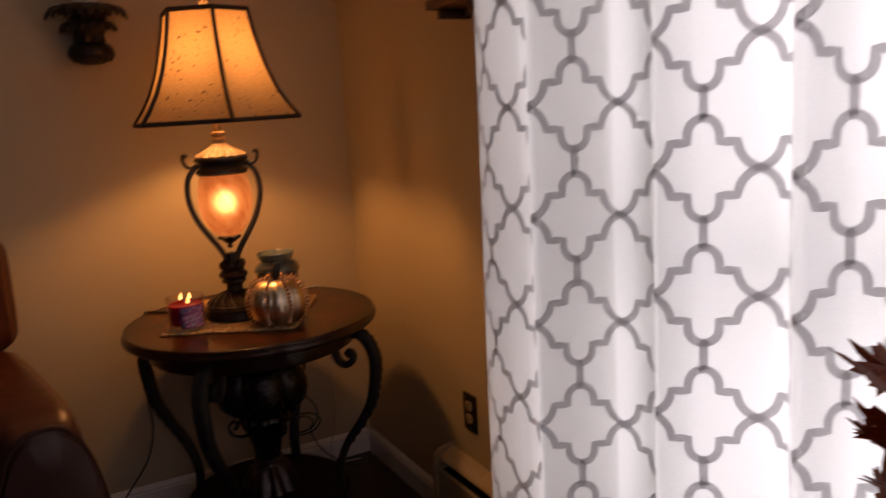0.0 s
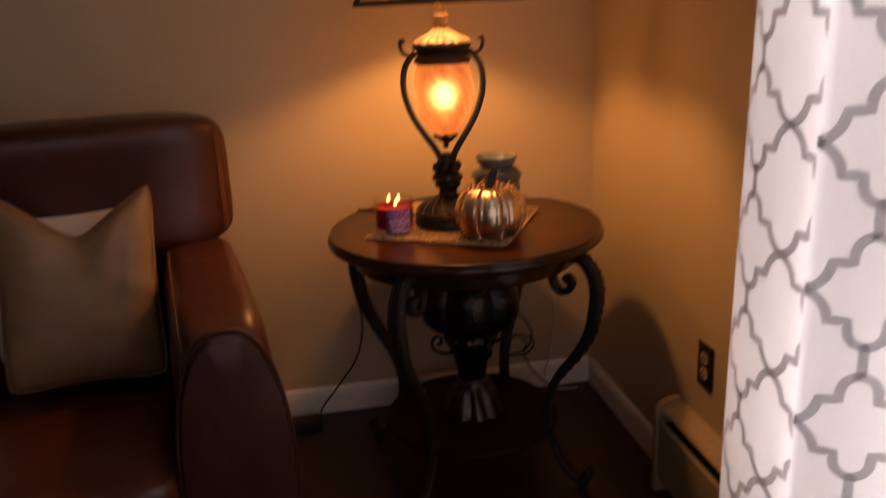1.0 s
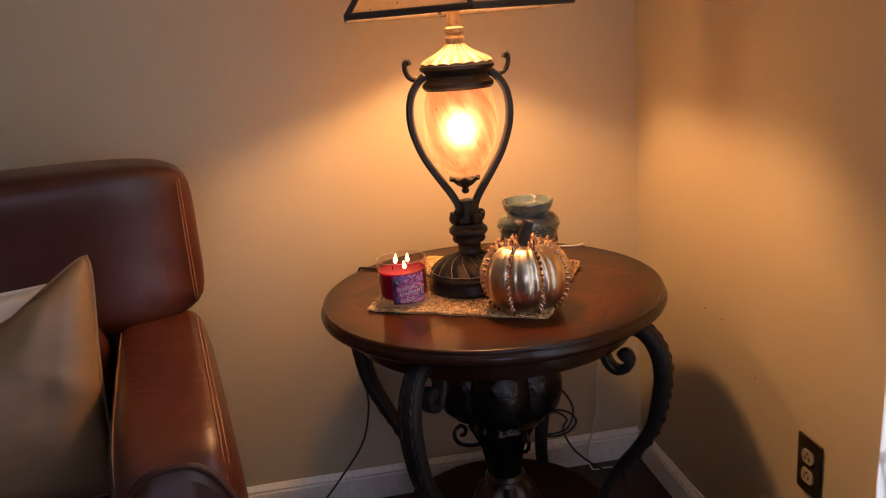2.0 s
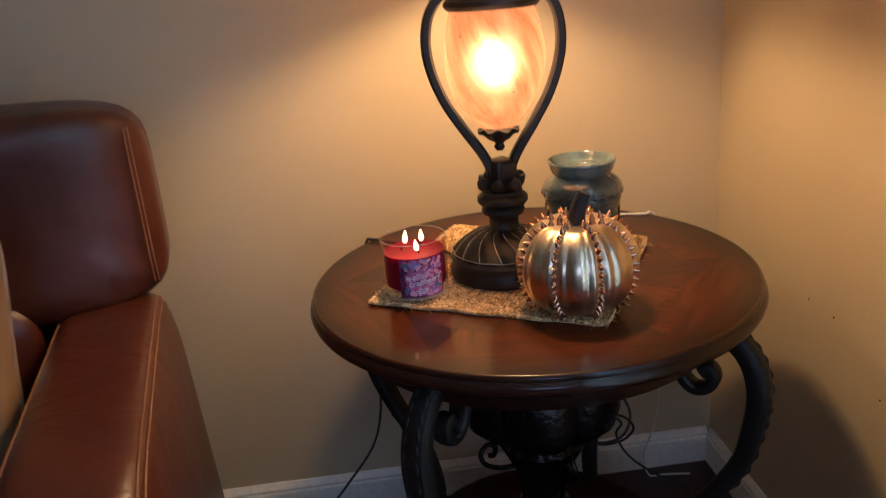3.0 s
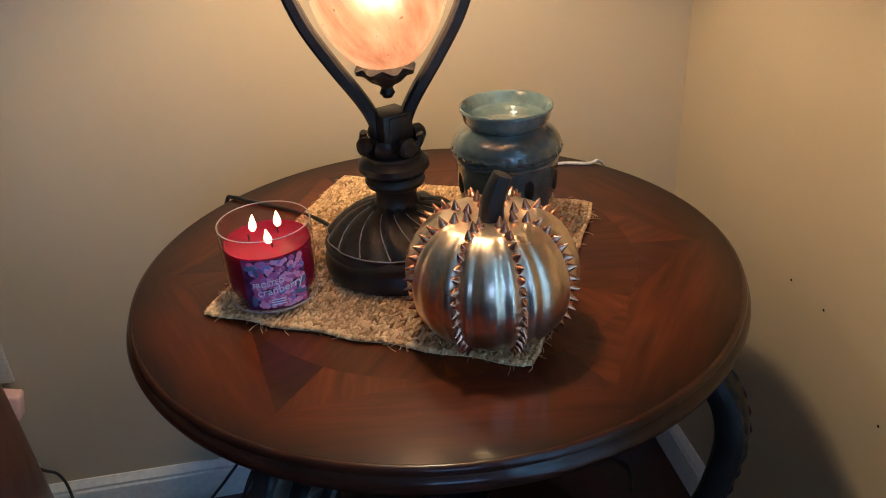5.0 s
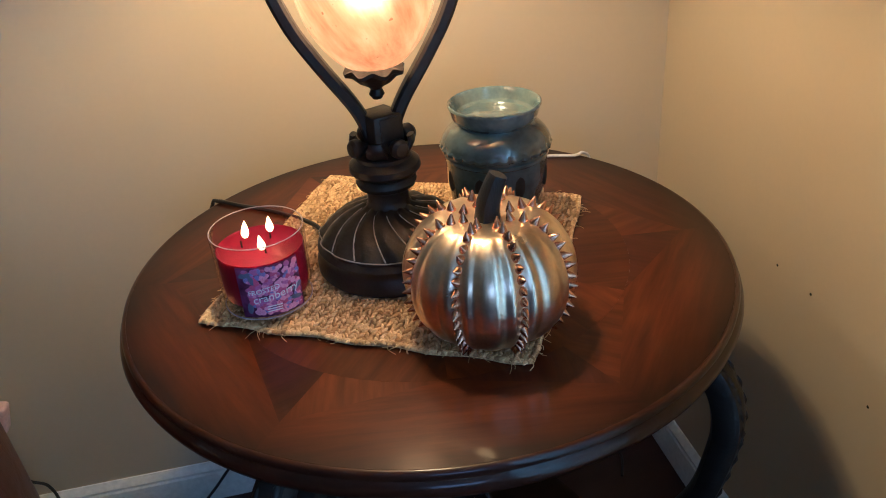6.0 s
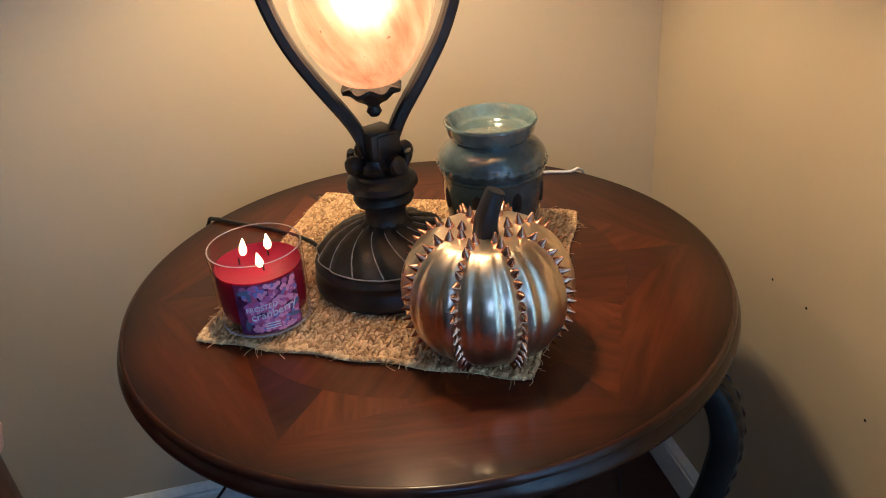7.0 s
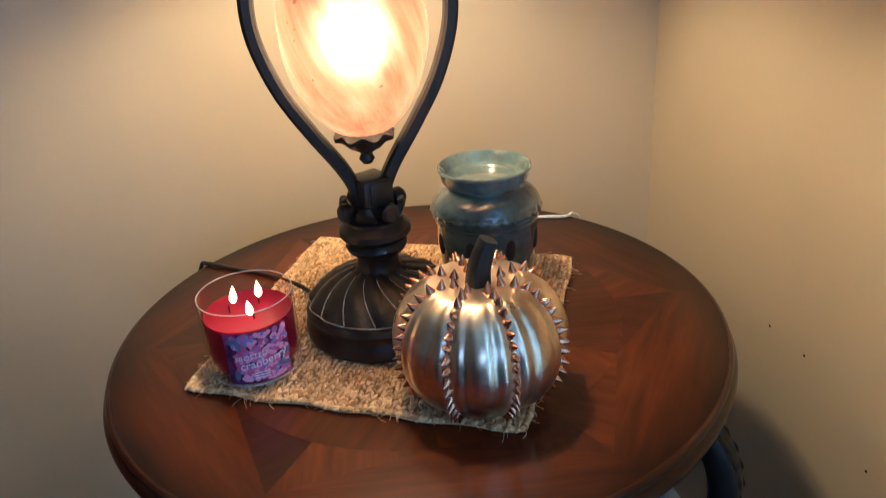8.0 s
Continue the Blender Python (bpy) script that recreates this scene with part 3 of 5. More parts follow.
for y in (-1.02, -2.98):
    part("bracket", sweep(spline([(-0.001, y, 2.2), (-0.06, y, 2.19), (-0.12, y, 2.222)], 5), 0.008), M_BRONZE, rod)
    part("finial", ball(0.026, Matrix.Translation((-0.12, y + (0.04 if y > -2 else -0.04), 2.235))), M_BRONZE, rod)

shelf = thing("wall_shelf", pose(0, -0.985, 1.50), "small red-brown wooden shelf on the tan wall", "shelf")
part("board", box(-0.11, -0.105, 0.012, -0.001, 0.105, 0.035, 0.003), M_SHELFW, shelf)
part("bracket", box(-0.09, -0.085, -0.012, -0.001, -0.065, 0.012, 0.003), M_SHELFW, shelf)
part("bracket", box(-0.09, 0.065, -0.012, -0.001, 0.085, 0.012, 0.003), M_SHELFW, shelf)
part("back_rail", box(-0.02, -0.09, -0.004, -0.001, 0.09, 0.0119, 0.003), M_SHELFW, shelf)


def sconce():
    s = thing("wall_sconce", pose(-0.808, -0.066, 1.460), "dark bronze leaf-carved wall sconce", "sconce")
    prof = [(0, 0.0), (0.024, 0.002), (0.042, 0.012), (0.050, 0.026), (0.049, 0.040), (0.040, 0.052), (0.034, 0.060), (0.038, 0.068), (0.035, 0.085), (0.036, 0.11), (0.044, 0.135), (0.056, 0.155), (0.064, 0.17), (0.054, 0.172), (0, 0.165)]
    part("cup", lathe(prof, 48, lambda a, r, z: (r * 1.14 * (1 + 0.09 * math.sin(9 * a)), z)), M_BRONZE, s)
    part("back_plate", box(-0.03, 0.028, 0.05, 0.03, 0.0655, 0.42, 0.006), M_BRONZE, s)
    first = None
    for k in range(13):
        a = -math.pi * (0.02 + 0.96 * k / 12)
        path = spline([(0.030, 0, 0.10), (0.046, 0, 0.135), (0.075, 0, 0.160), (0.103, 0, 0.152), (0.112, 0, 0.130)], 4)
        if first is None:
            first = part("leaf", sweep(path, lambda f: 0.0145 * (0.35 + math.sin(math.pi * min(f * 0.9 + 0.1, 1))), 0.004, (0, 1, 0)), M_BRONZE, s, m=pose(0, 0, 0, 0, 0, math.degrees(a)))
        else:
            share("leaf", first, s, pose(0, 0, 0.004 * (k % 2), 0, 0, math.degrees(a)))
    # two lower rings of curling leaves round the stem and the bulb
    for count, path, wide in ((9, [(0.034, 0, 0.075), (0.046, 0, 0.105), (0.062, 0, 0.118), (0.074, 0, 0.108), (0.076, 0, 0.094)], 0.013), (9, [(0.036, 0, 0.060), (0.054, 0, 0.050), (0.060, 0, 0.028), (0.048, 0, 0.010)], 0.015)):
        low = None
        for k in range(count):
            m = pose(0, 0, 0, 0, 0, -180 * (k + 0.5) / count)
            if low is None:
                low = part("leaf", sweep(spline(path, 4), lambda f: wide * (0.3 + 0.8 * math.sin(math.pi * min(f * 0.9 + 0.1, 1))), 0.005, (0, 1, 0)), M_BRONZE, s, m=m)
            else:
                share("leaf", low, s, m)
    part("pillar_candle", lathe([(0, 0.165), (0.035, 0.165), (0.035, 0.30), (0.03, 0.305), (0, 0.30)], 32), M_CREAM, s)


sconce()


# ---- the sofa ----
def sofa():
    s = thing("leather_sofa", pose(-1.135, -0.15, 0, 0, 0, 10.4), "reddish brown leather sofa with padded arms and tan stitching", "sofa")
    W = 2.05

    def arm(x_mid):
        def fn(p):
            f = (p.z + 0.28) / 0.56
            return Vector((p.x * (1.21 - 0.29 * min(max(f, 0), 1) - 0.10 * max(f - 0.85, 0)), p.y, p.z))
        bm = soft_block(0.205, 0.77, 0.60, 0.30, 16, 16, 16, 0.0, fn)
        return part("arm", bm, M_LEATHER, s, m=pose(x_mid, -0.435, 0.412))

    for x in (-0.098, -W + 0.098):
        a = arm(x)
        # front panel of the arm, with its piping
        out = [(0.104 * math.copysign(abs(math.sin(t)) ** 0.72, math.sin(t)), 0.018 + 0.262 * math.copysign(abs(math.cos(t)) ** 0.85, math.cos(t))) for t in [2 * math.pi * k / 48 for k in range(48)]]
        out = [(x1 * (1.21 - 0.29 * (max(z1, -0.26) + 0.28) / 0.56), max(z1, -0.26)) for x1, z1 in out]
        bm = bmesh.new()
        rows = []
        for sc, y in ((1.0, -0.372), (1.0, -0.388), (0.95, -0.400), (0.7, -0.407), (0.3, -0.409)):
            rows.append([bm.verts.new((x1 * sc, y, 0.0 + z1 * sc)) for x1, z1 in out])
        for r0, r1 in zip(rows, rows[1:]):
            for k in range(48):
                bm.faces.new((r0[k], r0[(k + 1) % 48], r1[(k + 1) % 48], r1[k]))
        bm.faces.new(rows[-1])
        part("front_panel", bm, M_LEATHERD, a, "darker leather arm front")
        pts = [Vector((x1 * 1.01, -0.388, z1 * 1.01)) for x1, z1 in out]
        part("piping", sweep(pts + pts[:2], 0.0055, caps=False), M_LEATHERD, a)
        for dx in (0.080, 0.087, -0.084):
            path = [Vector((dx * 0.915, y, 0.3008 * max(0.05, 1 - (abs(dx) / 0.1025) ** 6.67 - (abs(y) / 0.385) ** 6.67) ** 0.15)) for y in [-0.36 + 0.72 * k / 30 for k in range(31)]]
            part("stitching", sweep(path, 0.0011, n=5), M_THREAD, a, "tan stitched seam")

    part("base", box(-W + 0.19, -0.80, 0.05, -0.19, -0.06, 0.30, 0.02, 3), M_LEATHERD, s)
    for x in (-W + 0.08, -0.08):
        for y in (-0.72, -0.12):
            part("foot", lathe([(0, 0), (0.024, 0), (0.03, 0.05), (0.03, 0.125), (0, 0.125)], 20), M_RIM, s, m=pose(x, y, 0))
    n = 3
    wid = (W - 0.40) / n
    for k in range(n):
        x = -0.20 - wid * (k + 0.5)
        c = part("seat_cushion", soft_block(wid * 0.995, 0.74, 0.20, 0.24, 14, 14, 8, 0.10), M_LEATHER, s, m=pose(x, -0.50, 0.335))
        path = [Vector((0.0, y, 0.094 + 0.0125 * (1 - (y / 0.37) ** 2))) for y in [-0.30 + 0.6 * j / 12 for j in range(13)]]
        for dx in (0.0, 0.008):
            part("stitching", sweep([p + Vector((dx, 0, 0)) for p in path], 0.0011, n=5), M_THREAD, c)

        def lean(p):
            return Vector((p.x, p.y - 0.03 * (0.18 - p.z), p.z))
        wd = wid * 0.995 if 0 < k < n - 1 else wid + 0.187
        xb = x if 0 < k < n - 1 else (0.007 - wd / 2 if k == 0 else -W - 0.007 + wd / 2)
        b = part("back_cushion", soft_block(wd, 0.25, 0.335, 0.30, 16, 12, 12, 0.05, lambda p: Vector((p.x, (p.y + 0.02 * math.cos(8 * p.z)) * (1 - 0.50 * abs(2 * p.x / wd) ** 4) + 0.0035 * math.sin(70 * p.z + 38 * abs(p.x)) * max(0, min(1, (abs(p.x) / wd - 0.25) * 6)) * max(0, min(1, (0.02 - p.z) * 9)), p.z))), M_LEATHER, s, m=pose(xb, -0.105, 0.862))
        for j in range(2):
            xe = wd / 2 * 0.925 + 0.006 * j
            path = [Vector((xe, (-0.1265 + 0.042 * (abs(z) / 0.155) ** 6 + 0.02 * math.cos(8 * z)) * (1 - 0.50 * abs(2 * xe / wd) ** 4), z)) for z in [-0.13 + 0.26 * q / 12 for q in range(13)]]
            part("stitching", sweep(path, 0.0011, n=5), M_THREAD, b)
        part("lower_back", soft_block(wid * 0.995, 0.20, 0.34, 0.26, 10, 10, 10, 0.04), M_LEATHER, s, m=pose(x, -0.14, 0.585))
    part("back_frame", box(-W + 0.06, -0.10, 0.10, -0.06, -0.025, 0.80, 0.03, 3), M_LEATHERD, s)


sofa()


def pillow(name, m, size, thick, material, label, chop=0.0, tall=1.0):
    """A stuffed square pillow standing upright in local xz, with dog-eared corners, piping, and a dent in its top edge."""
    def surf(u, v, side):
        e = max(0.0, (1 - u ** 4) * (1 - v ** 4))
        pinch = 1 - 0.09 * (1 - u * u) * abs(v) ** 6 - 0.0
        pinch2 = 1 - 0.09 * (1 - v * v) * abs(u) ** 6
        rnd_c = 1 - 0.085 * (abs(u) * abs(v)) ** 5
        x, z = u * pinch2 * rnd_c * size / 2, v * pinch * rnd_c * size * tall / 2
        dent = chop * max(0.0, 1 - math.sqrt(u * u + 0.004)) ** 1.15 * max(0, (v + 0.25) / 1.25) ** 2.4
        z -= dent * size
        wr = 0.0015 * math.sin(7 * u + 5 * v) * math.sin(9 * v - 3 * u) + 0.007 * math.exp(-((u - 0.55 * v - 0.1) / 0.09) ** 2) * max(0, v) + 0.006 * math.exp(-((v - 0.35 + 0.5 * u) / 0.07) ** 2) * max(0, u) - 0.006 * math.exp(-((u - 0.25 * v - 0.45) / 0.08) ** 2) * max(0, 0.8 - abs(v))
        y = side * (thick / 2 * e ** 0.55 * (1 - 0.35 * chop * 4 * math.exp(-(u / 0.3) ** 2) * max(0, v)) + wr * e)
        return Vector((x, y, z))
    p = thing(name, m, label, "pillow")
    bm = bmesh.new()
    N = 34
    grids = []
    for side in (-1, 1):
        grids.append([[bm.verts.new(surf(2 * i / N - 1, 2 * k / N - 1, side)) for i in range(N + 1)] for k in range(N + 1)])
    for g in grids:
        for k in range(N):
            for i in range(N):
                bm.faces.new((g[k][i], g[k][i + 1], g[k + 1][i + 1], g[k + 1][i]))
    bmesh.ops.remove_doubles(bm, verts=bm.verts, dist=1e-5)
    part("cover", bm, material, p, sharp=180)
    rim = [surf(2 * i / 20 - 1, -1, 0) for i in range(20)] + [surf(1, 2 * i / 20 - 1, 0) for i in range(20)] + [surf(1 - 2 * i / 20, 1, 0) for i in range(20)] + [surf(-1, 1 - 2 * i / 20, 0) for i in range(20)]
    part("piping", sweep(rim + rim[:2], 0.0042, n=6, caps=False), material, p)
    return p


pillow("throw_pillow", pose(-1.432, -0.585, 0.690, -11, 3, 12), 0.355, 0.16, M_SATIN, "champagne satin throw pillow with a pinched top on the sofa", 0.34, 1.34)
pillow("throw_pillow", pose(-1.49, -0.47, 0.66, -10, 0, 8), 0.36, 0.09, M_CREAM, "small cream pillow tucked behind on the sofa")
pillow("throw_pillow", pose(-1.83, -0.72, 0.645, -14, -3, 22), 0.40, 0.16, M_CREAM, "cream cotton throw pillow on the sofa seat")


# ---- the end table ----
def end_table():
    t = thing("end_table", pose(TX, TY, 0), "round cherry wood end table with dark scrolled iron legs", "table")
    # moulded rim, with a flat inner land that frames the veneer
    h = TZ
    prof = [(0.3515, h - 0.003), (0.3518, h - 0.0002), (0.3535, h), (0.3560, h - 0.0015), (0.3575, h - 0.005), (0.3570, h - 0.009), (0.3605, h - 0.0125), (0.3625, h - 0.019), (0.3605, h - 0.026), (0.354, h - 0.031), (0.3525, h - 0.0325), (0.3515, h - 0.0325)]
    top = part("tabletop", lathe(prof, 128, closed=True), M_RIM, t, "dark moulded rim with inlaid veneer field", sharp=40)
    part("core", lathe([(0, h - 0.032), (0.3514, h - 0.032), (0.3514, h - 0.0042), (0, h - 0.0042)], 96), M_RIM, top)

    def veneer(pts, turn, stain=M_VENEER):
        """One flat piece of veneer, its grain turned by an angle; the outline is in table coordinates."""
        c = sum((Vector((x, y, 0)) for x, y in pts), Vector()) / len(pts)
        m = Matrix.Translation((c.x, c.y, h - 0.004)) @ Matrix.Rotation(turn, 4, "Z")
        inv = m.inverted()
        bm = bmesh.new()
        lo = [bm.verts.new(inv @ Vector((x, y, h - 0.004))) for x, y in pts]
        hi = [bm.verts.new(inv @ (Vector((x, y, h - 0.0002)))) for x, y in pts]
        bm.faces.new(hi)
        for i in range(len(pts)):
            j = (i + 1) % len(pts)
            bm.faces.new((lo[i], lo[j], hi[j], hi[i]))
        part("veneer_piece", bm, stain, top, m=m)

    RI, RT, RO, NS, A0 = 0.238, 0.314, 0.3516, 6, radians(-127)
    pol = lambda r, a: (r * math.cos(a), r * math.sin(a))
    half = math.pi / NS
    for k in range(NS):
        a = A0 + 2 * half * k
        # inner sectors
        veneer([(0, 0)] + [pol(RI, a - half + 2 * half * j / 10) for j in range(11)], a)
        # star point in two halves
        veneer([pol(RI, a), pol(RT, a)] + [pol(RI, a + half * (1 - j / 6)) for j in range(6)], a + 0.5, M_VENEERL)
        veneer([pol(RT, a), pol(RI, a)] + [pol(RI, a - half * (j + 1) / 6) for j in range(6)], a - 0.5, M_VENEERD)
        # field between the points
        b = a + half
        veneer([pol(RI, b), pol(RT, a + 2 * half)] + [pol(RO, a + 2 * half - 2 * half * j / 16) for j in range(17)] + [pol(RT, a)], b + 1.57)
    # apron ring
    part("apron", lathe([(0.290, 0.628), (0.296, 0.626), (0.298, 0.634), (0.298, 0.6784), (0.276, 0.6784), (0.276, 0.630)], 96, closed=True), M_RIM, t)
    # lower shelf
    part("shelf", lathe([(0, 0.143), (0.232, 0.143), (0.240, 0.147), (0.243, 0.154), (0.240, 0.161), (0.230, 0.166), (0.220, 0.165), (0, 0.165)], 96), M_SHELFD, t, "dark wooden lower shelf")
    # legs: scroll, knee, waist and foot
    line = [(0.280, 0.585), (0.290, 0.592), (0.298, 0.580), (0.290, 0.562), (0.270, 0.556), (0.252, 0.572), (0.246, 0.602), (0.260, 0.634), (0.292, 0.650), (0.326, 0.645), (0.352, 0.612), (0.363, 0.565), (0.358, 0.510), (0.343, 0.445), (0.310, 0.385), (0.268, 0.328), (0.238, 0.268), (0.226, 0.205), (0.236, 0.140), (0.262, 0.080), (0.290, 0.040), (0.318, 0.022), (0.340, 0.030), (0.344, 0.046), (0.334, 0.054)]
    path = spline([(r, 0, z) for r, z in line], 7)

    def thick(f):
        return 0.0095 + 0.0085 * math.exp(-((f - 0.45) / 0.16) ** 2) + 0.003 * math.exp(-((f - 0.02) / 0.06) ** 2) + 0.003 * math.exp(-((f - 0.97) / 0.05) ** 2)

    def width(f):
        return 0.0145 + 0.0065 * math.exp(-((f - 0.45) / 0.2) ** 2)

    leg = None
    n = len(path)
    for k in range(4):
        turn = pose(0, 0, 0, 0, 0, -38 + 90 * k)
        if leg is None:
            leg = part("leg", sweep(path, width, thick, (0, 1, 0), 12, 0.5), M_CAST, t, "black iron scroll leg", m=turn)
            this = leg
            # carved leaf over the knee: overlapping lobes on the outer face
            bm = bmesh.new()
            for j in range(15):
                i = int(n * (0.37 + 0.018 * j))
                q, d = path[i], (path[i + 1] - path[i - 1]).normalized()
                o = Vector((-d.z, 0, d.x))
                o = o if o.x > 0 or o.z > 0.7 else -o
                for sy in (-1, 1):
                    c = q + o * (thick(i / n) * 0.72) + Vector((0, sy * 0.0095, 0))
                    m = Matrix.Translation(c) @ d.to_track_quat("Z", "Y").to_matrix().to_4x4() @ Matrix.Rotation(sy * 0.28, 4, "X") @ Matrix.Diagonal((0.62, 0.8, 1.9, 1))
                    ball(0.0078, m, 1, bm)
            leaf = part("leaf_carving", bm, M_CAST, leg, sharp=60)
            foot = part("toe", ball(0.017, Matrix.Translation((0.325, 0, 0.0172)), 2), M_CAST, leg)
        else:
            this = share("leg", leg, t, turn, "black iron scroll leg")
            share("leaf_carving", leaf, this, Matrix())
            share("toe", foot, this, Matrix())


end_table()


def floor_vase():
    """The lobed urn with scroll handles on the lower shelf."""
    v = thing("urn", pose(TX + 0.005, TY + 0.0, 0.1662), "dark metallic fluted urn with scroll handles on the lower shelf", "urn")
    foot = [(0, 0.0), (0.074, 0.0), (0.078, 0.005), (0.074, 0.018), (0.064, 0.042), (0.054, 0.064), (0.044, 0.080), (0.041, 0.088), (0.046, 0.094), (0.040, 0.102), (0, 0.102)]
    part("foot", lathe(foot, 84, lambda a, r, z: (r * (1 + 0.16 * abs(math.sin(5 * a))) if r > 0.05 else r, z + (0.006 * math.sin(10 * a) if 0.02 < z < 0.07 else 0))), M_SILVERED, v, "silvered brown fluted foot")
    body = [(0, 0.101), (0.036, 0.102), (0.040, 0.13), (0.048, 0.17), (0.062, 0.20), (0.074, 0.225), (0.070, 0.238), (0.076, 0.25), (0.104, 0.262), (0.126, 0.285), (0.134, 0.315), (0.134, 0.345), (0.128, 0.37), (0.118, 0.39), (0.124, 0.40), (0.116, 0.402), (0.110, 0.38), (0, 0.36)]
    part("bowl", lathe(body, 120, lambda a, r, z: (r * (1 + (0.17 * (abs(math.sin(3 * a + 0.6)) ** 0.7 - 0.6) if z > 0.255 else 0.05 * math.cos(10 * a))) if r > 0.03 else r, z)), M_URN, v)
    first = None
    for k in range(4):
        path = spline([(0.055, 0, 0.185), (0.085, 0, 0.19), (0.110, 0, 0.205), (0.118, 0, 0.228), (0.104, 0, 0.243), (0.090, 0, 0.233), (0.094, 0, 0.219), (0.103, 0, 0.221)], 6)
        m = pose(0, 0, 0, 0, 0, 15 + 90 * k)
        if first is None:
            first = part("scroll", sweep(path, 0.0045, n=7), M_URN, v, m=m)
        else:
            share("scroll", first, v, m)


M_URN = simple("hammered_dark_metal", (0.012, 0.010, 0.009), (0.045, 0.038, 0.034), 0.24, 0.75, 26, 75, 0.9, spread=0.2, dist=0.004)
M_SILVERED = simple("antiqued_silver_brown", (0.028, 0.021, 0.018), (0.085, 0.070, 0.066), 0.30, 0.8, 40, 160, 0.4, spread=0.2)
floor_vase()


# ---- the woven mat ----
def woven_mat():
    a, b, c, d = Vector((-0.774, -0.480, 0)), Vector((-0.448, -0.660, 0)), Vector((-0.274, -0.333, 0)), Vector((-0.601, -0.143, 0))
    ctr = (a + b + c + d) / 4
    mt = thing("jute_mat", pose(ctr.x, ctr.y, TZ), "square braided natural jute mat on the table", "mat")
    rnd = random.Random(4)
    rows_n, per = 34, 104

    def at(u, v):
        """u runs along the front edge, v towards the back; the braids run along v."""
        w = 0.0016 * math.sin(31 * v) * (u - 0.5) * 2 + 0.0016 * math.sin(27 * u + 1) * (v - 0.5) * 2
        p = a * (1 - u) * (1 - v) + b * u * (1 - v) + c * u * v + d * (1 - u) * v - ctr
        p = p * (1 - 0.022 * (abs(u - 0.5) * abs(v - 0.5) * 4) ** 10)
        return Vector((p.x + w, p.y + w, 0.0))
    # the flat backing, then two slanting strands in turn along every braid
    bm = bmesh.new()
    rim = [at(i / 40, 0) for i in range(40)] + [at(1, i / 40) for i in range(40)] + [at(1 - i / 40, 1) for i in range(40)] + [at(0, 1 - i / 40) for i in range(40)]
    lo = [bm.verts.new((p.x * 0.992, p.y * 0.992, 0.0005)) for p in rim]
    hi = [bm.verts.new((p.x * 0.985, p.y * 0.985, 0.0022)) for p in rim]
    bm.faces.new(hi)
    for k in range(len(rim)):
        bm.faces.new((lo[k], lo[(k + 1) % len(rim)], hi[(k + 1) % len(rim)], hi[k]))
    part("backing", bm, M_JUTE, mt)
    along, across = (d - a).normalized(), (b - a).normalized()
    template = ball(1.0, None, 2)
    tv, tf = [v.co.copy() for v in template.verts], [[v.index for v in f.verts] for f in template.faces]
    template.free()
    vs, fs = [], []

    def strand(p, way, length, wide, tall):
        sd = Vector((-way.y, way.x, 0))
        n0 = len(vs)
        for q in tv:
            taper = 1 - 0.35 * q.x * q.x
            vs.append(p + way * (q.x * length) + sd * (q.y * wide * taper) + Vector((0, 0, max(q.z * tall * taper, 0.0008 - p.z))))
        fs.extend([[n0 + i for i in f] for f in tf])

    for k in range(rows_n):
        for j in range(per):
            for s in (-1, 1):
                u = (k + 0.5 + 0.235 * s) / rows_n
                v = (j + 0.5 + 0.25 * s) / per
                p = at(u, v) + Vector((rnd.uniform(-0.0012, 0.0012), rnd.uniform(-0.0012, 0.0012), 0.0048 + rnd.uniform(-0.0010, 0.0006)))
                way = (along * 1.0 - across * (0.62 * s + rnd.uniform(-0.32, 0.32))).normalized()
                strand(p, way, 0.0043 * rnd.uniform(0.85, 1.4), 0.0019 * rnd.uniform(0.7, 1.35), 0.0020)
    # bound edge
    for side in range(4):
        for j in range(76):
            f = (j + 0.5) / 76
            u, v = ((f, 0.006), (0.994, f), (f, 0.994), (0.006, f))[side]
            e = across if side % 2 == 0 else along
            q = at(u, v) + Vector((0, 0, 0.0042))
            strand(q, (e + (along if side % 2 == 0 else across) * rnd.uniform(0.1, 0.5)).normalized(), 0.0044, 0.0028, 0.0031)
    me = bpy.data.meshes.new("weave")
    me.from_pydata(vs, [], fs)
    me.materials.append(M_JUTE)
    me.polygons.foreach_set("use_smooth", [True] * len(me.polygons))
    ob = new("weave", me)
    ob.parent = mt
    tagged(ob, "braided jute strands", kind="stuff")
    # loose fibres along the edges
    bm = bmesh.new()
    for k in range(150):
        side, f = rnd.randrange(4), rnd.random()
        u, v = ((f, 0.0), (1.0, f), (f, 1.0), (0.0, f))[side]
        q = at(u, v)
        q.z = rnd.uniform(0.002, 0.006)
        o = Vector(((q.x, q.y, 0))).normalized()
        g = Vector((rnd.uniform(-1, 1), rnd.uniform(-1, 1), 0))
        L = rnd.uniform(0.003, 0.010) * (1.8 if rnd.random() < 0.08 else 1)
        pts = spline([q - o * 0.004, q + (o + g * 0.5) * L * 0.5, q + (o * 0.7 + g) * L + Vector((0, 0, -q.z * 0.6))], 3)
        sweep(pts, 0.00035, n=3, bm=bm, caps=False)
    tagged(part("loose_fibres", bm, M_JUTE, mt), kind="stuff")


woven_mat()


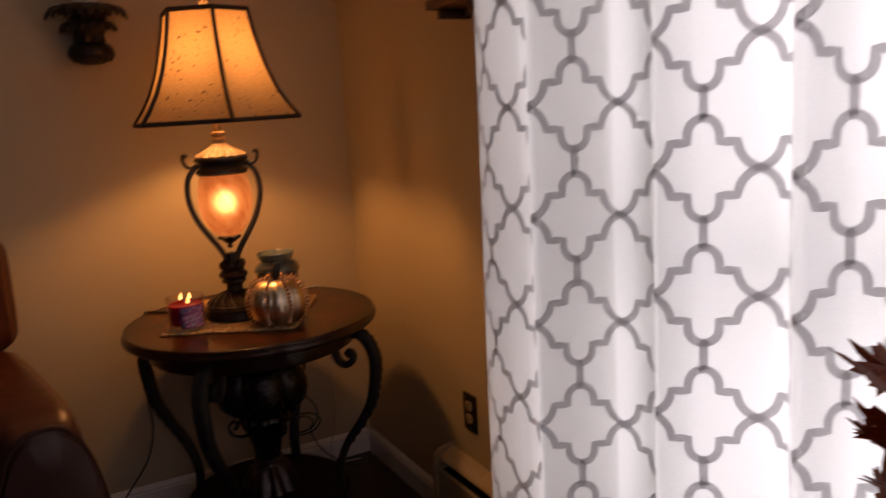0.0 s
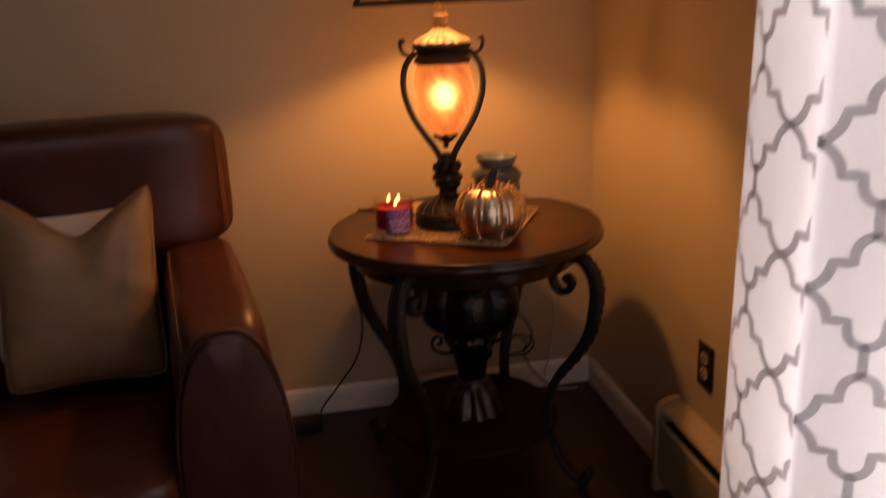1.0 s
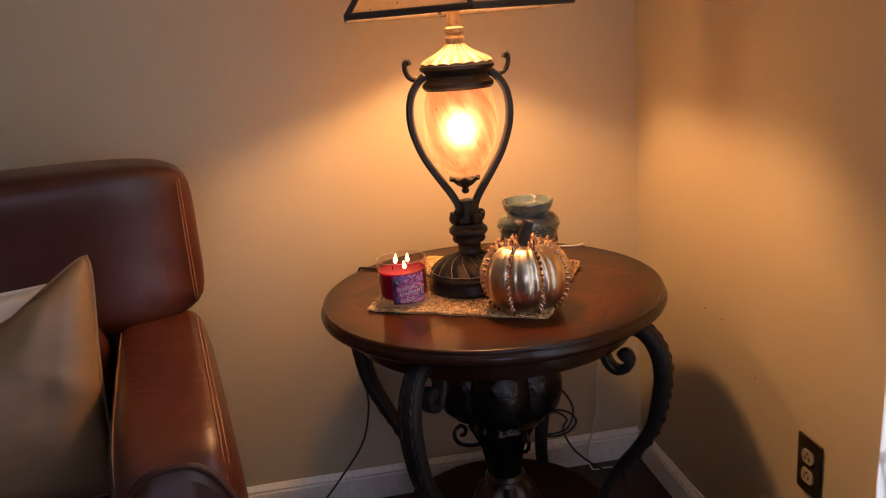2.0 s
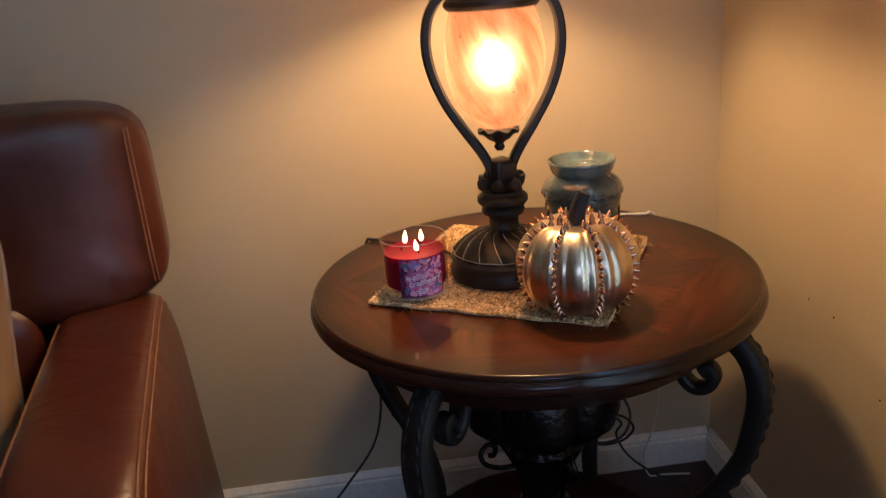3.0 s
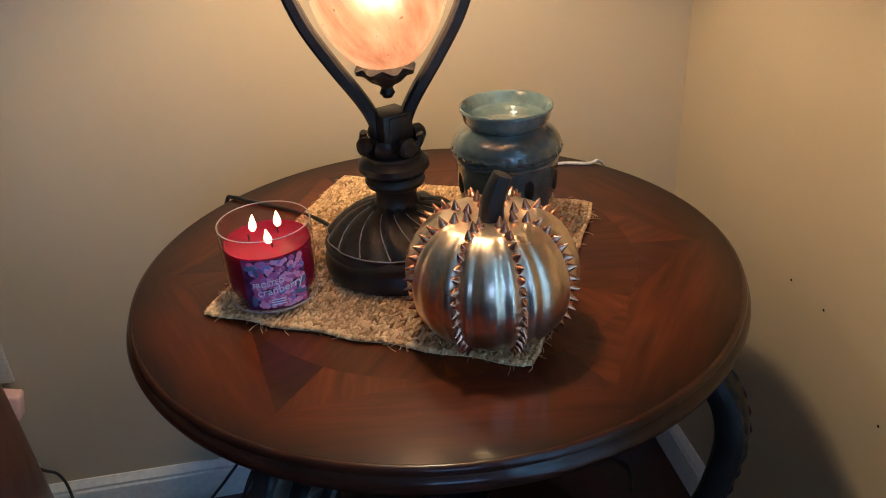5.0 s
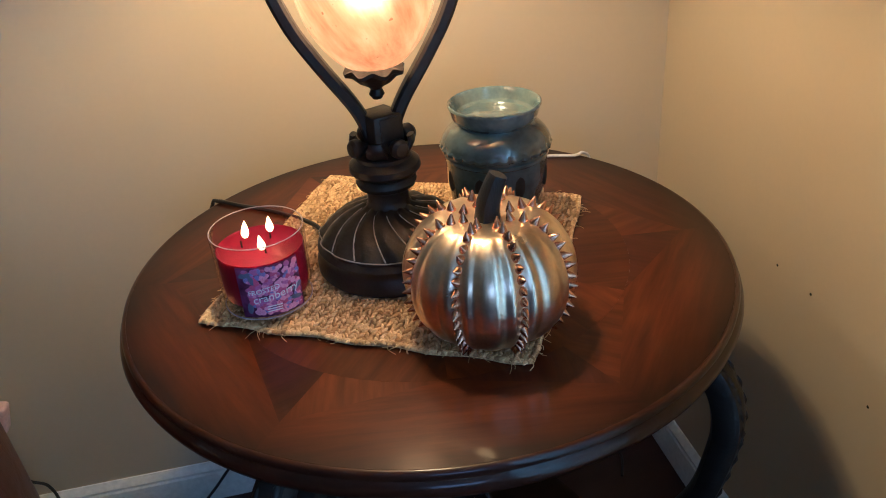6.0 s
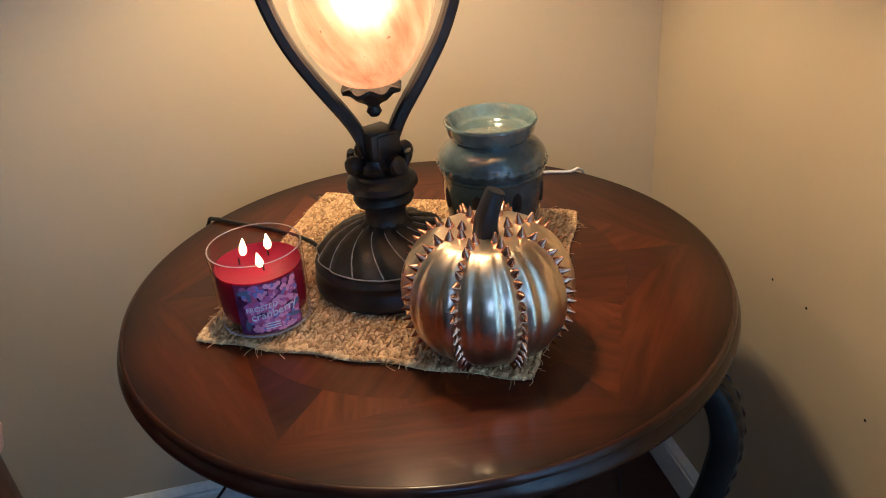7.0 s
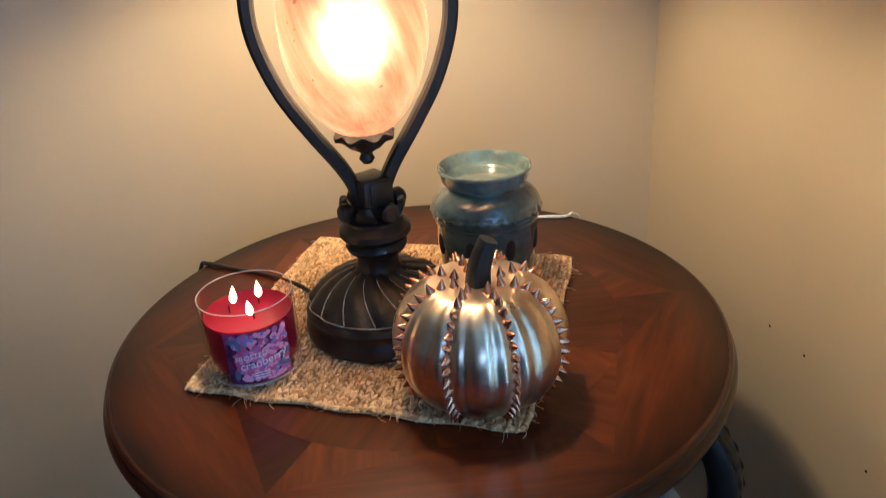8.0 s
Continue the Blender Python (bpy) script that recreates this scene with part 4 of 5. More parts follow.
# ---- the lamp ----
def table_lamp():
    L = thing("table_lamp", pose(LX, LY, MZ), "bronze table lamp with glowing amber glass body and hexagonal bell shade", "lamp")
    z = lambda v: v - MZ
    base = [(0, 0), (0.087, 0), (0.090, 0.004), (0.090, 0.014), (0.087, 0.020), (0.086, 0.026), (0.088, 0.031), (0.084, 0.036), (0.078, 0.039), (0, 0.039)]
    part("plinth", lathe(base, 72), M_BRONZE, L)

    def flute(a, r, zz):
        tw = 14 * (a + 9.0 * (0.085 - r))
        k = abs(math.sin(tw / 2))
        return (r + 0.004 * (k - 0.6) * min(1, r / 0.05), zz + 0.0028 * (k - 0.5) * min(1, r / 0.04))
    dome = part("fluted_dome", lathe([(0.083, 0.036), (0.083, 0.040), (0.076, 0.048), (0.066, 0.056), (0.054, 0.063), (0.042, 0.068), (0.031, 0.072), (0.024, 0.076), (0, 0.077)], 168, flute), M_BRONZE, L)
    # worn bright edges along the flutes
    ridge = []
    for f in [j / 12 for j in range(13)]:
        r = 0.083 - 0.050 * f
        zz = np.interp(r, [0.031, 0.042, 0.054, 0.066, 0.076, 0.083], [0.072, 0.068, 0.063, 0.056, 0.048, 0.040])
        a = -9.0 * (0.085 - r)
        kk = -0.6
        ridge.append(Vector((math.cos(a) * (r + 0.004 * kk * min(1, r / 0.05)), math.sin(a) * (r + 0.004 * kk * min(1, r / 0.05)), zz - 0.0014 * min(1, r / 0.04) + 0.0020)))
    first = None
    for k in range(14):
        m = pose(0, 0, 0, 0, 0, 360 / 14 * k)
        if first is None:
            first = part("worn_flute_edge", sweep(ridge, lambda f: 0.0010 * (1 - 0.5 * f), n=5), M_WORN, dome, "worn pale edge of a flute", m=m)
        else:
            share("worn_flute_edge", first, dome, m, "worn pale edge of a flute")
    edge = []
    for j in range(169):
        a = 2 * math.pi * j / 168
        r, q = flute(a, 0.0835, 0.041)
        edge.append(Vector(((r + 0.0004) * math.cos(a), (r + 0.0004) * math.sin(a), q)))
    part("worn_rim_edge", sweep(edge, 0.0008, n=5, caps=False), M_WORN, dome, "worn pale scalloped rim")
    neck = [(0, 0.075), (0.026, 0.075), (0.0235, 0.079), (0.0235, 0.092), (0.026, 0.096), (0.0325, 0.099), (0.0345, 0.104), (0.0325, 0.109), (0.0305, 0.111), (0.036, 0.1135), (0.0400, 0.119), (0.0395, 0.126), (0.034, 0.1305), (0.0315, 0.132), (0.0315, 0.136), (0.026, 0.139), (0, 0.139)]
    part("turned_neck", lathe(neck, 48), M_BRONZE, L)
    part("hub", box(-0.0185, -0.0185, 0.138, 0.0185, 0.0185, 0.184, 0.003, 2), M_BRONZE, L, m=pose(0, 0, 0, 0, 0, 24))
    part("hub_face", box(-0.012, -0.0205, 0.156, 0.012, -0.0175, 0.181, 0.0015, 2), M_BRONZE, L, m=pose(0, 0, 0, 0, 0, 24))
    for k in range(4):
        # cupped leaves at the foot of the hub, and a knob on a stalk between each pair
        leafy = spline([(0.012, 0, 0.140), (0.022, 0, 0.1395), (0.029, 0, 0.143), (0.033, 0, 0.151), (0.032, 0, 0.158)], 4)
        part("cupped_leaf", sweep(leafy, lambda f: 0.0075 + 0.0045 * math.sin(math.pi * min(1, f * 1.1)), 0.0036, (0, 1, 0), 8, 0.4), M_BRONZE, L, m=pose(0, 0, 0, 0, 0, -21 + 90 * k))
        knob = [(0, 0.0), (0.0045, 0.0), (0.0045, 0.008), (0.0085, 0.010), (0.0108, 0.015), (0.0105, 0.020), (0.0075, 0.0235), (0, 0.0245)]
        part("knob", lathe(knob, 24), M_BRONZE, L, m=pose(0, 0, 0, 0, 0, 24 + 90 * k) @ pose(0.017, 0, 0.150, 0, 90, 0))
    # two bowed arms
    for sx in (-1, 1):
        pts = [(0.010, 0.150), (0.018, 0.176), (0.030, 0.200), (0.056, 0.240), (0.080, 0.282), (0.096, 0.328), (0.100, 0.366), (0.094, 0.402), (0.078, 0.428), (0.066, 0.438)]
        part("arm", sweep(spline([(sx * x, 0, q) for x, q in pts], 6), 0.0094, 0.0080, (0, 1, 0), 10, 0.6), M_BRONZE, L, m=pose(0, 0, 0, 0, 0, -3))
        lug = [(0.058, 0.436), (0.078, 0.432), (0.094, 0.437), (0.102, 0.451), (0.102, 0.466), (0.096, 0.470), (0.093, 0.462)]
        part("lug", sweep(spline([(sx * x, 0, q) for x, q in lug], 5), lambda f: 0.0048 + 0.0022 * f, 0.005, (0, 1, 0), 9), M_BRONZE, L, m=pose(0, 0, 0, 0, 0, -3))
    cup = [(0, z(0.916)), (0.005, z(0.917)), (0.0085, z(0.922)), (0.006, z(0.928)), (0.009, z(0.931)), (0.016, z(0.935)), (0.024, z(0.943)), (0.031, z(0.947)), (0.032, z(0.951)), (0.026, z(0.953)), (0, z(0.953))]
    part("cup", lathe(cup, 60, lambda a, r, q: (r * (1 + (0.06 * math.sin(8 * a) if r > 0.012 else 0)), q - (0.002 * math.sin(8 * a) if r > 0.025 else 0))), M_BRONZE, L)
    # swirled glass body
    gp = [(0.020, 0.9535), (0.030, 0.9560), (0.043, 0.968), (0.056, 0.986), (0.066, 1.008), (0.0725, 1.034), (0.0745, 1.060), (0.0725, 1.086), (0.067, 1.110), (0.061, 1.128), (0.058, 1.138)]
    sm = spline([(r, q, 0) for r, q in gp], 4)
    bm = lathe([(p.x, z(p.y)) for p in sm], 96, lambda a, r, q: (r * (1 + 0.010 * math.sin(12 * a + 70 * q) + 0.005 * math.sin(19 * a + 110 * q)), q))
    glass = part("glass_body", bm, M_AMBER, L, "swirled frosted amber glass, lit from inside")
    glass.visible_shadow = False
    bulb = part("bulb", ball(0.022, Matrix.Translation((0, 0, z(1.050))) @ Matrix.Diagonal((1, 1, 1.25, 1)), 2), M_BULB, L, "glowing bulb inside the glass")
    bulb.visible_shadow = False
    part("collar", lathe([(0.055, z(1.128)), (0.066, z(1.128)), (0.071, z(1.134)), (0.070, z(1.141)), (0.063, z(1.146)), (0.060, z(1.154)), (0.066, z(1.162)), (0.074, z(1.168)), (0.073, z(1.174)), (0.062, z(1.176)), (0.055, z(1.170))], 64, closed=True), M_BRONZE, L)

    def scallop(a, r, q):
        k = abs(math.sin(8 * a))
        return (r * (1 + 0.05 * (k - 0.5)), q + 0.003 * (k - 0.5) * r / 0.07)
    part("cap", lathe([(0.068, z(1.174)), (0.070, z(1.179)), (0.060, z(1.187)), (0.046, z(1.194)), (0.032, z(1.202)), (0.022, z(1.210)), (0.018, z(1.214)), (0, z(1.214))], 128, scallop), M_CAP, L, "pale scalloped leaf cap")
    part("socket", lathe([(0.015, z(1.212)), (0.019, z(1.219)), (0.019, z(1.226)), (0.014, z(1.231)), (0.019, z(1.236)), (0.020, z(1.243)), (0.013, z(1.247)), (0.013, z(1.30)), (0.018, z(1.31)), (0.018, z(1.36)), (0, z(1.36))], 32), M_CAP, L)
    b2 = part("shade_bulb", ball(0.028, Matrix.Translation((0, 0, z(1.425))) @ Matrix.Diagonal((1, 1, 1.3, 1)), 2), M_BULB2, L, "glowing bulb inside the shade")
    b2.visible_shadow = False
    hp = spline([(0.02, 0, z(1.33)), (0.055, 0, z(1.38)), (0.062, 0, z(1.46)), (0.03, 0, z(1.55)), (0, 0, z(1.565))], 6)
    for s in (1, -1):
        part("harp", sweep([Vector((p.x * s, p.y, p.z)) for p in hp], 0.002, n=6), M_BRONZE, L)
    part("finial", lathe([(0, z(1.565)), (0.006, z(1.567)), (0.005, z(1.58)), (0.011, z(1.59)), (0.013, z(1.602)), (0.008, z(1.614)), (0, z(1.62))], 24), M_CAP, L)
    # bell shade of six panels
    shade = new("shade")
    shade.parent = L
    A0 = radians(-93)
    bell = [(1.275, 0.236), (1.31, 0.208), (1.355, 0.180), (1.41, 0.156), (1.465, 0.139), (1.52, 0.126), (1.570, 0.117)]
    bz, br = [b[0] for b in bell], [b[1] for b in bell]
    NZ = 18

    def rim(k, zz, inset=0.0):
        r = float(np.interp(zz, bz, br)) - inset
        a = A0 + k * math.pi / 3
        return Vector((r * math.cos(a), r * math.sin(a), z(zz)))
    for k in range(6):
        bm = bmesh.new()
        grid = []
        for j in range(NZ + 1):
            zz = 1.275 + 0.295 * j / NZ
            p, q = rim(k, zz), rim(k + 1, zz)
            grid.append([bm.verts.new(p.lerp(q, i / 8) + (p + q).normalized() * 0.0) for i in range(9)])
        for j in range(NZ):
            for i in range(8):
                bm.faces.new((grid[j][i], grid[j][i + 1], grid[j + 1][i + 1], grid[j + 1][i]))
        part("panel", bm, M_SHADE, shade, "speckled parchment panel, glowing")
        part("rib", sweep([rim(k, 1.275 + 0.295 * j / NZ, -0.0015) for j in range(NZ + 1)], 0.0056, n=7), M_TRIMBR, shade, "dark brown braid rib")
        part("bottom_trim", sweep([rim(k, 1.276, -0.002), rim(k + 1, 1.276, -0.002)], 0.0065, 0.0045, (0, 0, 1), 8), M_TRIMBR, shade, "dark brown braid edge")
        part("top_trim", sweep([rim(k, 1.568, -0.002), rim(k + 1, 1.568, -0.002)], 0.0065, 0.0045, (0, 0, 1), 8), M_TRIMBR, shade, "dark brown braid edge")
    for k in range(3):
        part("spoke", sweep([Vector((0, 0, z(1.565))), rim(2 * k, 1.565)], 0.0015, n=5), M_BRONZE, shade)
    shade["label"] = "hexagonal parchment bell shade with dark brown trim"
    cord = spline([(-0.075, 0.035, 0.010), (-0.084, 0.11, 0.002), (-0.13, 0.180, -0.0045), (-0.185, 0.226, -0.0050), (-0.214, 0.250, -0.0052), (-0.226, 0.262, -0.016), (-0.250, 0.300, -0.10), (-0.240, 0.315, -0.30), (-0.236, 0.325, -0.40), (-0.262, 0.325, -0.50), (-0.330, 0.32, -0.59), (-0.380, 0.325, -0.655), (-0.41, 0.32, z(0.006)), (-0.55, 0.30, z(0.006)), (-0.62, 0.32, z(0.010)), (-0.622, 0.36, z(0.10)), (-0.632, 0.365, z(0.156)), (-0.664, 0.365, z(0.184)), (-0.690, 0.37, z(0.27)), (-0.705, 0.395, z(0.33)), (-0.705, 0.408, z(0.37))], 7)
    part("cord", sweep(cord, 0.0028, n=7), M_CORD, L, "thin black power cord")
    part("cord_tag", sweep(spline([(-0.662, 0.365, z(0.182)), (-0.675, 0.3665, z(0.224)), (-0.687, 0.369, z(0.262))], 4), 0.006, n=8), M_CORDW, L, "white paper tag on the cord")
    part("plug", box(-0.727, 0.392, z(0.355), -0.690, 0.4135, z(0.395), 0.005), M_CORD, L)


table_lamp()
ad = thing("plug_adapter", pose(-1.226, -0.026, 0.313, 0, 14, 0), "small pink plastic plug hanging by the outlet", "plug")
part("body", box(-0.028, -0.014, -0.035, 0.022, 0.014, 0.02, 0.006, 3), M_PINK, ad)


# ---- the studded pumpkin ----
def pumpkin():
    p = thing("pumpkin", pose(-0.470, -0.580, MZ, 0, 0, 8), "gold metallic pumpkin ornament with rose gold studs", "pumpkin")
    R, H = 0.0865, 0.138
    COLS = 8

    def skin(a, t):
        """t from 0 at the foot to 1 at the crown."""
        ph = math.pi * t
        c = (a * COLS / (2 * math.pi)) % 1.0
        groove = math.exp(-((min(c, 1 - c)) / 0.10) ** 2)
        mid = math.exp(-(((c - 0.5)) / 0.13) ** 2)
        thirds = math.exp(-((abs(c - 0.5) - 0.22) / 0.07) ** 2)
        r = R * (math.sin(ph) ** 0.72) * (1 - 0.060 * groove - 0.028 * thirds + 0.006 * mid)
        zz = H / 2 - H / 2 * math.cos(ph) - 0.012 * max(0, 1 - math.sin(ph) * 2.2) * (1 if t > 0.5 else 0) + 0.010 * max(0, 1 - math.sin(ph) * 1.6) * (1 if t < 0.5 else 0)
        return Vector((r * math.cos(a), r * math.sin(a), zz))
    bm = bmesh.new()
    NA, NT = 192, 44
    rings = [[bm.verts.new(skin(2 * math.pi * i / NA, 0.02 + 0.96 * k / NT)) for i in range(NA)] for k in range(NT + 1)]
    lo = min(v.co.z for v in bm.verts)
    for v in bm.verts:
        v.co.z -= lo
    for k in range(NT):
        for i in range(NA):
            j = (i + 1) % NA
            bm.faces.new((rings[k][i], rings[k][j], rings[k + 1][j], rings[k + 1][i]))
    bm.faces.new(rings[0])
    bm.faces.new(rings[-1])
    body = part("body", bm, M_GOLD, p, sharp=60)
    # cone studs down each groove
    src = None
    for c in range(COLS):
        a = 2 * math.pi * (c + 0.0) / COLS
        for k in range(17):
            t = 0.15 + 0.79 * k / 16
            q = skin(a, t) - Vector((0, 0, lo))
            d = skin(a, t + 0.01) - skin(a, t - 0.01)
            tang = Vector((-math.sin(a), math.cos(a), 0))
            n = tang.cross(d).normalized()
            m = Matrix.Translation(q - n * 0.0012) @ n.to_track_quat("Z", "Y").to_matrix().to_4x4() @ pose(0, 0, 0, 7 * math.sin(5 * c + 3 * k), 6 * math.sin(2 * c + 7 * k), 0)
            if src is None:
                src = part("stud", lathe([(0, 0), (0.0047, 0), (0.0050, 0.0012), (0.0045, 0.0022), (0.0007, 0.0112), (0, 0.0116)], 14), M_STUD, p, "rose gold cone stud", m=m, sharp=50)
            else:
                share("stud", src, p, m, "rose gold cone stud")
    top = skin(0, 0.93).z - lo
    path = spline([(0, 0, top - 0.012), (0.002, 0, top + 0.012), (0.007, -0.002, top + 0.030), (0.012, -0.003, top + 0.042)], 5)
    bm = sweep(path, lambda f: 0.0125 - 0.0035 * f + 0.004 * max(0, 0.25 - f), n=10, square=0.3)
    part("stem", bm, M_STEM, p, "blackened ridged stem")


pumpkin()


# ---- the wax warmer ----
def wax_warmer():
    w = thing("wax_warmer", pose(-0.402, -0.366, MZ), "glazed teal ceramic wax warmer with a dished top", "warmer")

    def shape(a, r, q):
        if 0.1022 < q < 0.1118 and r > 0.0635:
            return (r * (1 + 0.040 * (abs(math.sin(14 * a)) ** 0.7 - 0.55)), q - 0.0014 * abs(math.sin(14 * a)))
        return (r, q)
    prof = [(0, 0), (0.046, 0), (0.050, 0.004), (0.053, 0.012), (0.058, 0.04), (0.0618, 0.07), (0.0625, 0.092), (0.0640, 0.0935), (0.0640, 0.0970), (0.0622, 0.0985), (0.0622, 0.1015), (0.0640, 0.1030), (0.0668, 0.1050), (0.0674, 0.1085), (0.0655, 0.1115), (0.0660, 0.1130), (0.0645, 0.1170), (0.0605, 0.1225), (0.0550, 0.1275), (0.0495, 0.1305), (0.0465, 0.1325), (0.0455, 0.134), (0, 0.134)]
    body = part("body", lathe(prof, 132, shape), M_GLAZE, w)
    dish = [(0, 0.1343), (0.040, 0.1343), (0.0455, 0.1345), (0.0475, 0.1365), (0.0512, 0.1400), (0.0532, 0.1455), (0.0545, 0.1515), (0.0562, 0.1548), (0.0558, 0.1572), (0.0540, 0.1578), (0.0518, 0.1556), (0.0500, 0.1500), (0.0465, 0.1440), (0.038, 0.1405), (0.026, 0.1392), (0, 0.1388)]
    part("dish", lathe(dish, 64), M_GLAZE2, w, "pale glazed dish")
    part("melted_wax", lathe([(0, 0.1424), (0.036, 0.1424), (0.0405, 0.1421), (0.036, 0.1402), (0, 0.1394)], 48), M_GLAZE2, w)
    src = None
    for j in range(8):
        a = 2 * math.pi * j / 8 + 0.2
        m = pose(0.0610 * math.cos(a), 0.0610 * math.sin(a), 0.070, 0, 0, math.degrees(a)) @ Matrix.Diagonal((0.16, 0.50, 1.10, 1))
        if src is None:
            src = part("cutout", ball(0.014, None, 2), M_RECESS, body, "dark arched cut-out", m=m)
        else:
            share("cutout", src, body, m, "dark arched cut-out")
    cord = spline([(0.052, 0.020, 0.004), (0.075, 0.09, -0.0055), (0.098, 0.165, -0.0055), (0.125, 0.180, -0.0055), (0.165, 0.168, -0.0055), (0.182, 0.176, -0.0065), (0.200, 0.192, -0.030), (0.222, 0.225, -0.12), (0.235, 0.26, -0.40), (0.240, 0.30, -0.55), (0.225, 0.325, -0.66), (0.235, 0.320, 0.004 - MZ), (0.27, 0.315, 0.004 - MZ), (0.33, 0.305, 0.004 - MZ)], 7)
    part("cord", sweep(cord, 0.0022, n=7), M_CORDW, w, "white power cord")


wax_warmer()


# ---- the candle ----
def text_mesh(body, size, extrude=0.0002):
    cu = bpy.data.curves.new("lettering", "FONT")
    cu.body, cu.size, cu.extrude, cu.align_x, cu.resolution_u = body, size, extrude, "CENTER", 3
    ob = bpy.data.objects.new("lettering", cu)
    scene.collection.objects.link(ob)
    bpy.context.view_layer.update()
    me = bpy.data.meshes.new_from_object(ob.evaluated_get(bpy.context.evaluated_depsgraph_get()))
    bpy.data.objects.remove(ob)
    bm = bmesh.new()
    bm.from_mesh(me)
    return bm


def candle():
    c = thing("jar_candle", pose(-0.694, -0.462, MZ, 0, 0, -82), "red three-wick candle burning in a clear glass jar", "candle")
    R, H = 0.0500, 0.090
    outer = [(0, 0.0), (0.043, 0.0), (0.0475, 0.0025), (0.0492, 0.008), (R - 0.0003, 0.03), (R, 0.06), (R + 0.0008, H - 0.003), (R + 0.0006, H - 0.0008), (R - 0.0008, H), (R - 0.0022, H - 0.0012), (R - 0.0026, 0.06), (R - 0.0030, 0.03), (R - 0.0042, 0.015), (0.041, 0.0105), (0, 0.0095)]
    g = part("glass_jar", lathe(outer, 72), M_JARGLASS, c, "clear glass jar")
    g.visible_shadow = False
    # thin pale rings added as painted highlights at the lip and the foot
    lip = [Vector(((R - 0.0004) * math.cos(2 * math.pi * k / 72), (R - 0.0004) * math.sin(2 * math.pi * k / 72), H - 0.0003)) for k in range(73)]
    part("lip_highlight", sweep(lip, 0.0006, n=8, caps=False), M_JARSHINE, c, "pale ring painting the highlight along the glass lip")
    ring = [Vector((0.0478 * math.cos(2 * math.pi * k / 72), 0.0478 * math.sin(2 * math.pi * k / 72), 0.0034)) for k in range(73)]
    part("foot_highlight", sweep(ring, 0.0009, n=8, caps=False), M_JARSHINE, c, "pale ring painting the bright line round the glass foot")
    part("wax", lathe([(0, 0.0108), (0.039, 0.0115), (0.0450, 0.016), (0.0464, 0.03), (R - 0.0035, 0.062), (R - 0.0036, 0.0680), (R - 0.006, 0.0665), (0, 0.0660)], 64), M_WAX, c, "cranberry red wax, melted on top")
    for j in range(3):
        a = radians(12 + 120 * j)
        x, y = 0.019 * math.cos(a), 0.019 * math.sin(a)
        part("wick", sweep([Vector((x, y, 0.063)), Vector((x + 0.0006, y, 0.071)), Vector((x + 0.0014, y, 0.075))], 0.0009, n=6), M_WICK, c)
        fl = part("flame", lathe([(0, 0.062), (0.0028, 0.064), (0.0044, 0.0685), (0.0042, 0.074), (0.0026, 0.081), (0.0010, 0.087), (0, 0.0895)], 16), M_FLAME, c, "candle flame", m=pose(x + 0.0012, y, 0.0305, 4 - 5 * j, 3 * j, 0) @ Matrix.Diagonal((0.95, 0.95, 0.66 + 0.07 * j, 1)))
        fl.visible_shadow = False
    # printed label on the front of the glass (towards local +x)
    LR, HW, Z0, Z1 = R + 0.0009, 0.68, 0.008, 0.069
    label = bmesh.new()
    cols = [[label.verts.new((LR * math.cos(a), LR * math.sin(a), zz)) for zz in (Z0, Z1)] for a in [-HW + 2 * HW * i / 24 for i in range(25)]]
    for p, q in zip(cols, cols[1:]):
        label.faces.new((p[0], q[0], q[1], p[1]))
    bmesh.ops.solidify(label, geom=label.faces[:], thickness=0.0003)
    lab = part("label", label, M_LABEL, c, "purple berry picture label")
    rnd = random.Random(9)
    berries = {}
    for i in range(210):
        a, zz = rnd.uniform(-0.5, 0.62), rnd.uniform(0.012, 0.066)
        if abs(a) > HW - 0.06 or not Z0 + 0.004 < zz < Z1 - 0.004:
            continue
        r = rnd.uniform(0.0024, 0.0040)
        key = rnd.choice((0, 0, 0, 1, 1, 3, 3, 2))
        m = pose((LR + 0.0003) * math.cos(a), (LR + 0.0003) * math.sin(a), zz, 0, 0, math.degrees(a)) @ Matrix.Diagonal((0.0005, r, r, 1))
        if key not in berries:
            berries[key] = part("berry", ball(1.0, None, 2), M_BERRY[key], lab, "frosted berry print", m=m)
        else:
            share("berry", berries[key], lab, m, "frosted berry print")
    for i in range(5):
        a, zz = ((-0.50, 0.060), (-0.38, 0.055), (0.50, 0.022), (0.56, 0.034), (-0.50, 0.020))[i]
        m = pose((LR + 0.0004) * math.cos(a), (LR + 0.0004) * math.sin(a), zz, rnd.uniform(0, 180), 0, math.degrees(a)) @ Matrix.Diagonal((0.0005, 0.0034, 0.0072, 1))
        if i == 0:
            lf = part("printed_leaf", ball(1.0, None, 2), M_PLEAF, lab, m=m)
        else:
            share("printed_leaf", lf, lab, m)
    for words, size, zz, da in (("FROSTED", 0.0080, 0.0380, 0.16), ("cranberry", 0.0126, 0.0290, -0.08)):
        bm = text_mesh(words, size)
        for v in bm.verts:
            a = v.co.x / LR - da
            rr = LR + 0.0011 + v.co.z
            v.co = Vector((rr * math.cos(a), rr * math.sin(a), zz + v.co.y + 0.004 * v.co.x / 0.03))
        part("lettering", bm, M_LETTER, lab, "white printed words")
    for i in range(3):
        bmb = box(-0.008, -0.0002, -0.0005, 0.008, 0.0002, 0.0005)
        part("small_print", bmb, M_LETTER, lab, m=pose((LR + 0.0006), 0, 0.0205 - 0.0028 * i, 0, 0, 90))


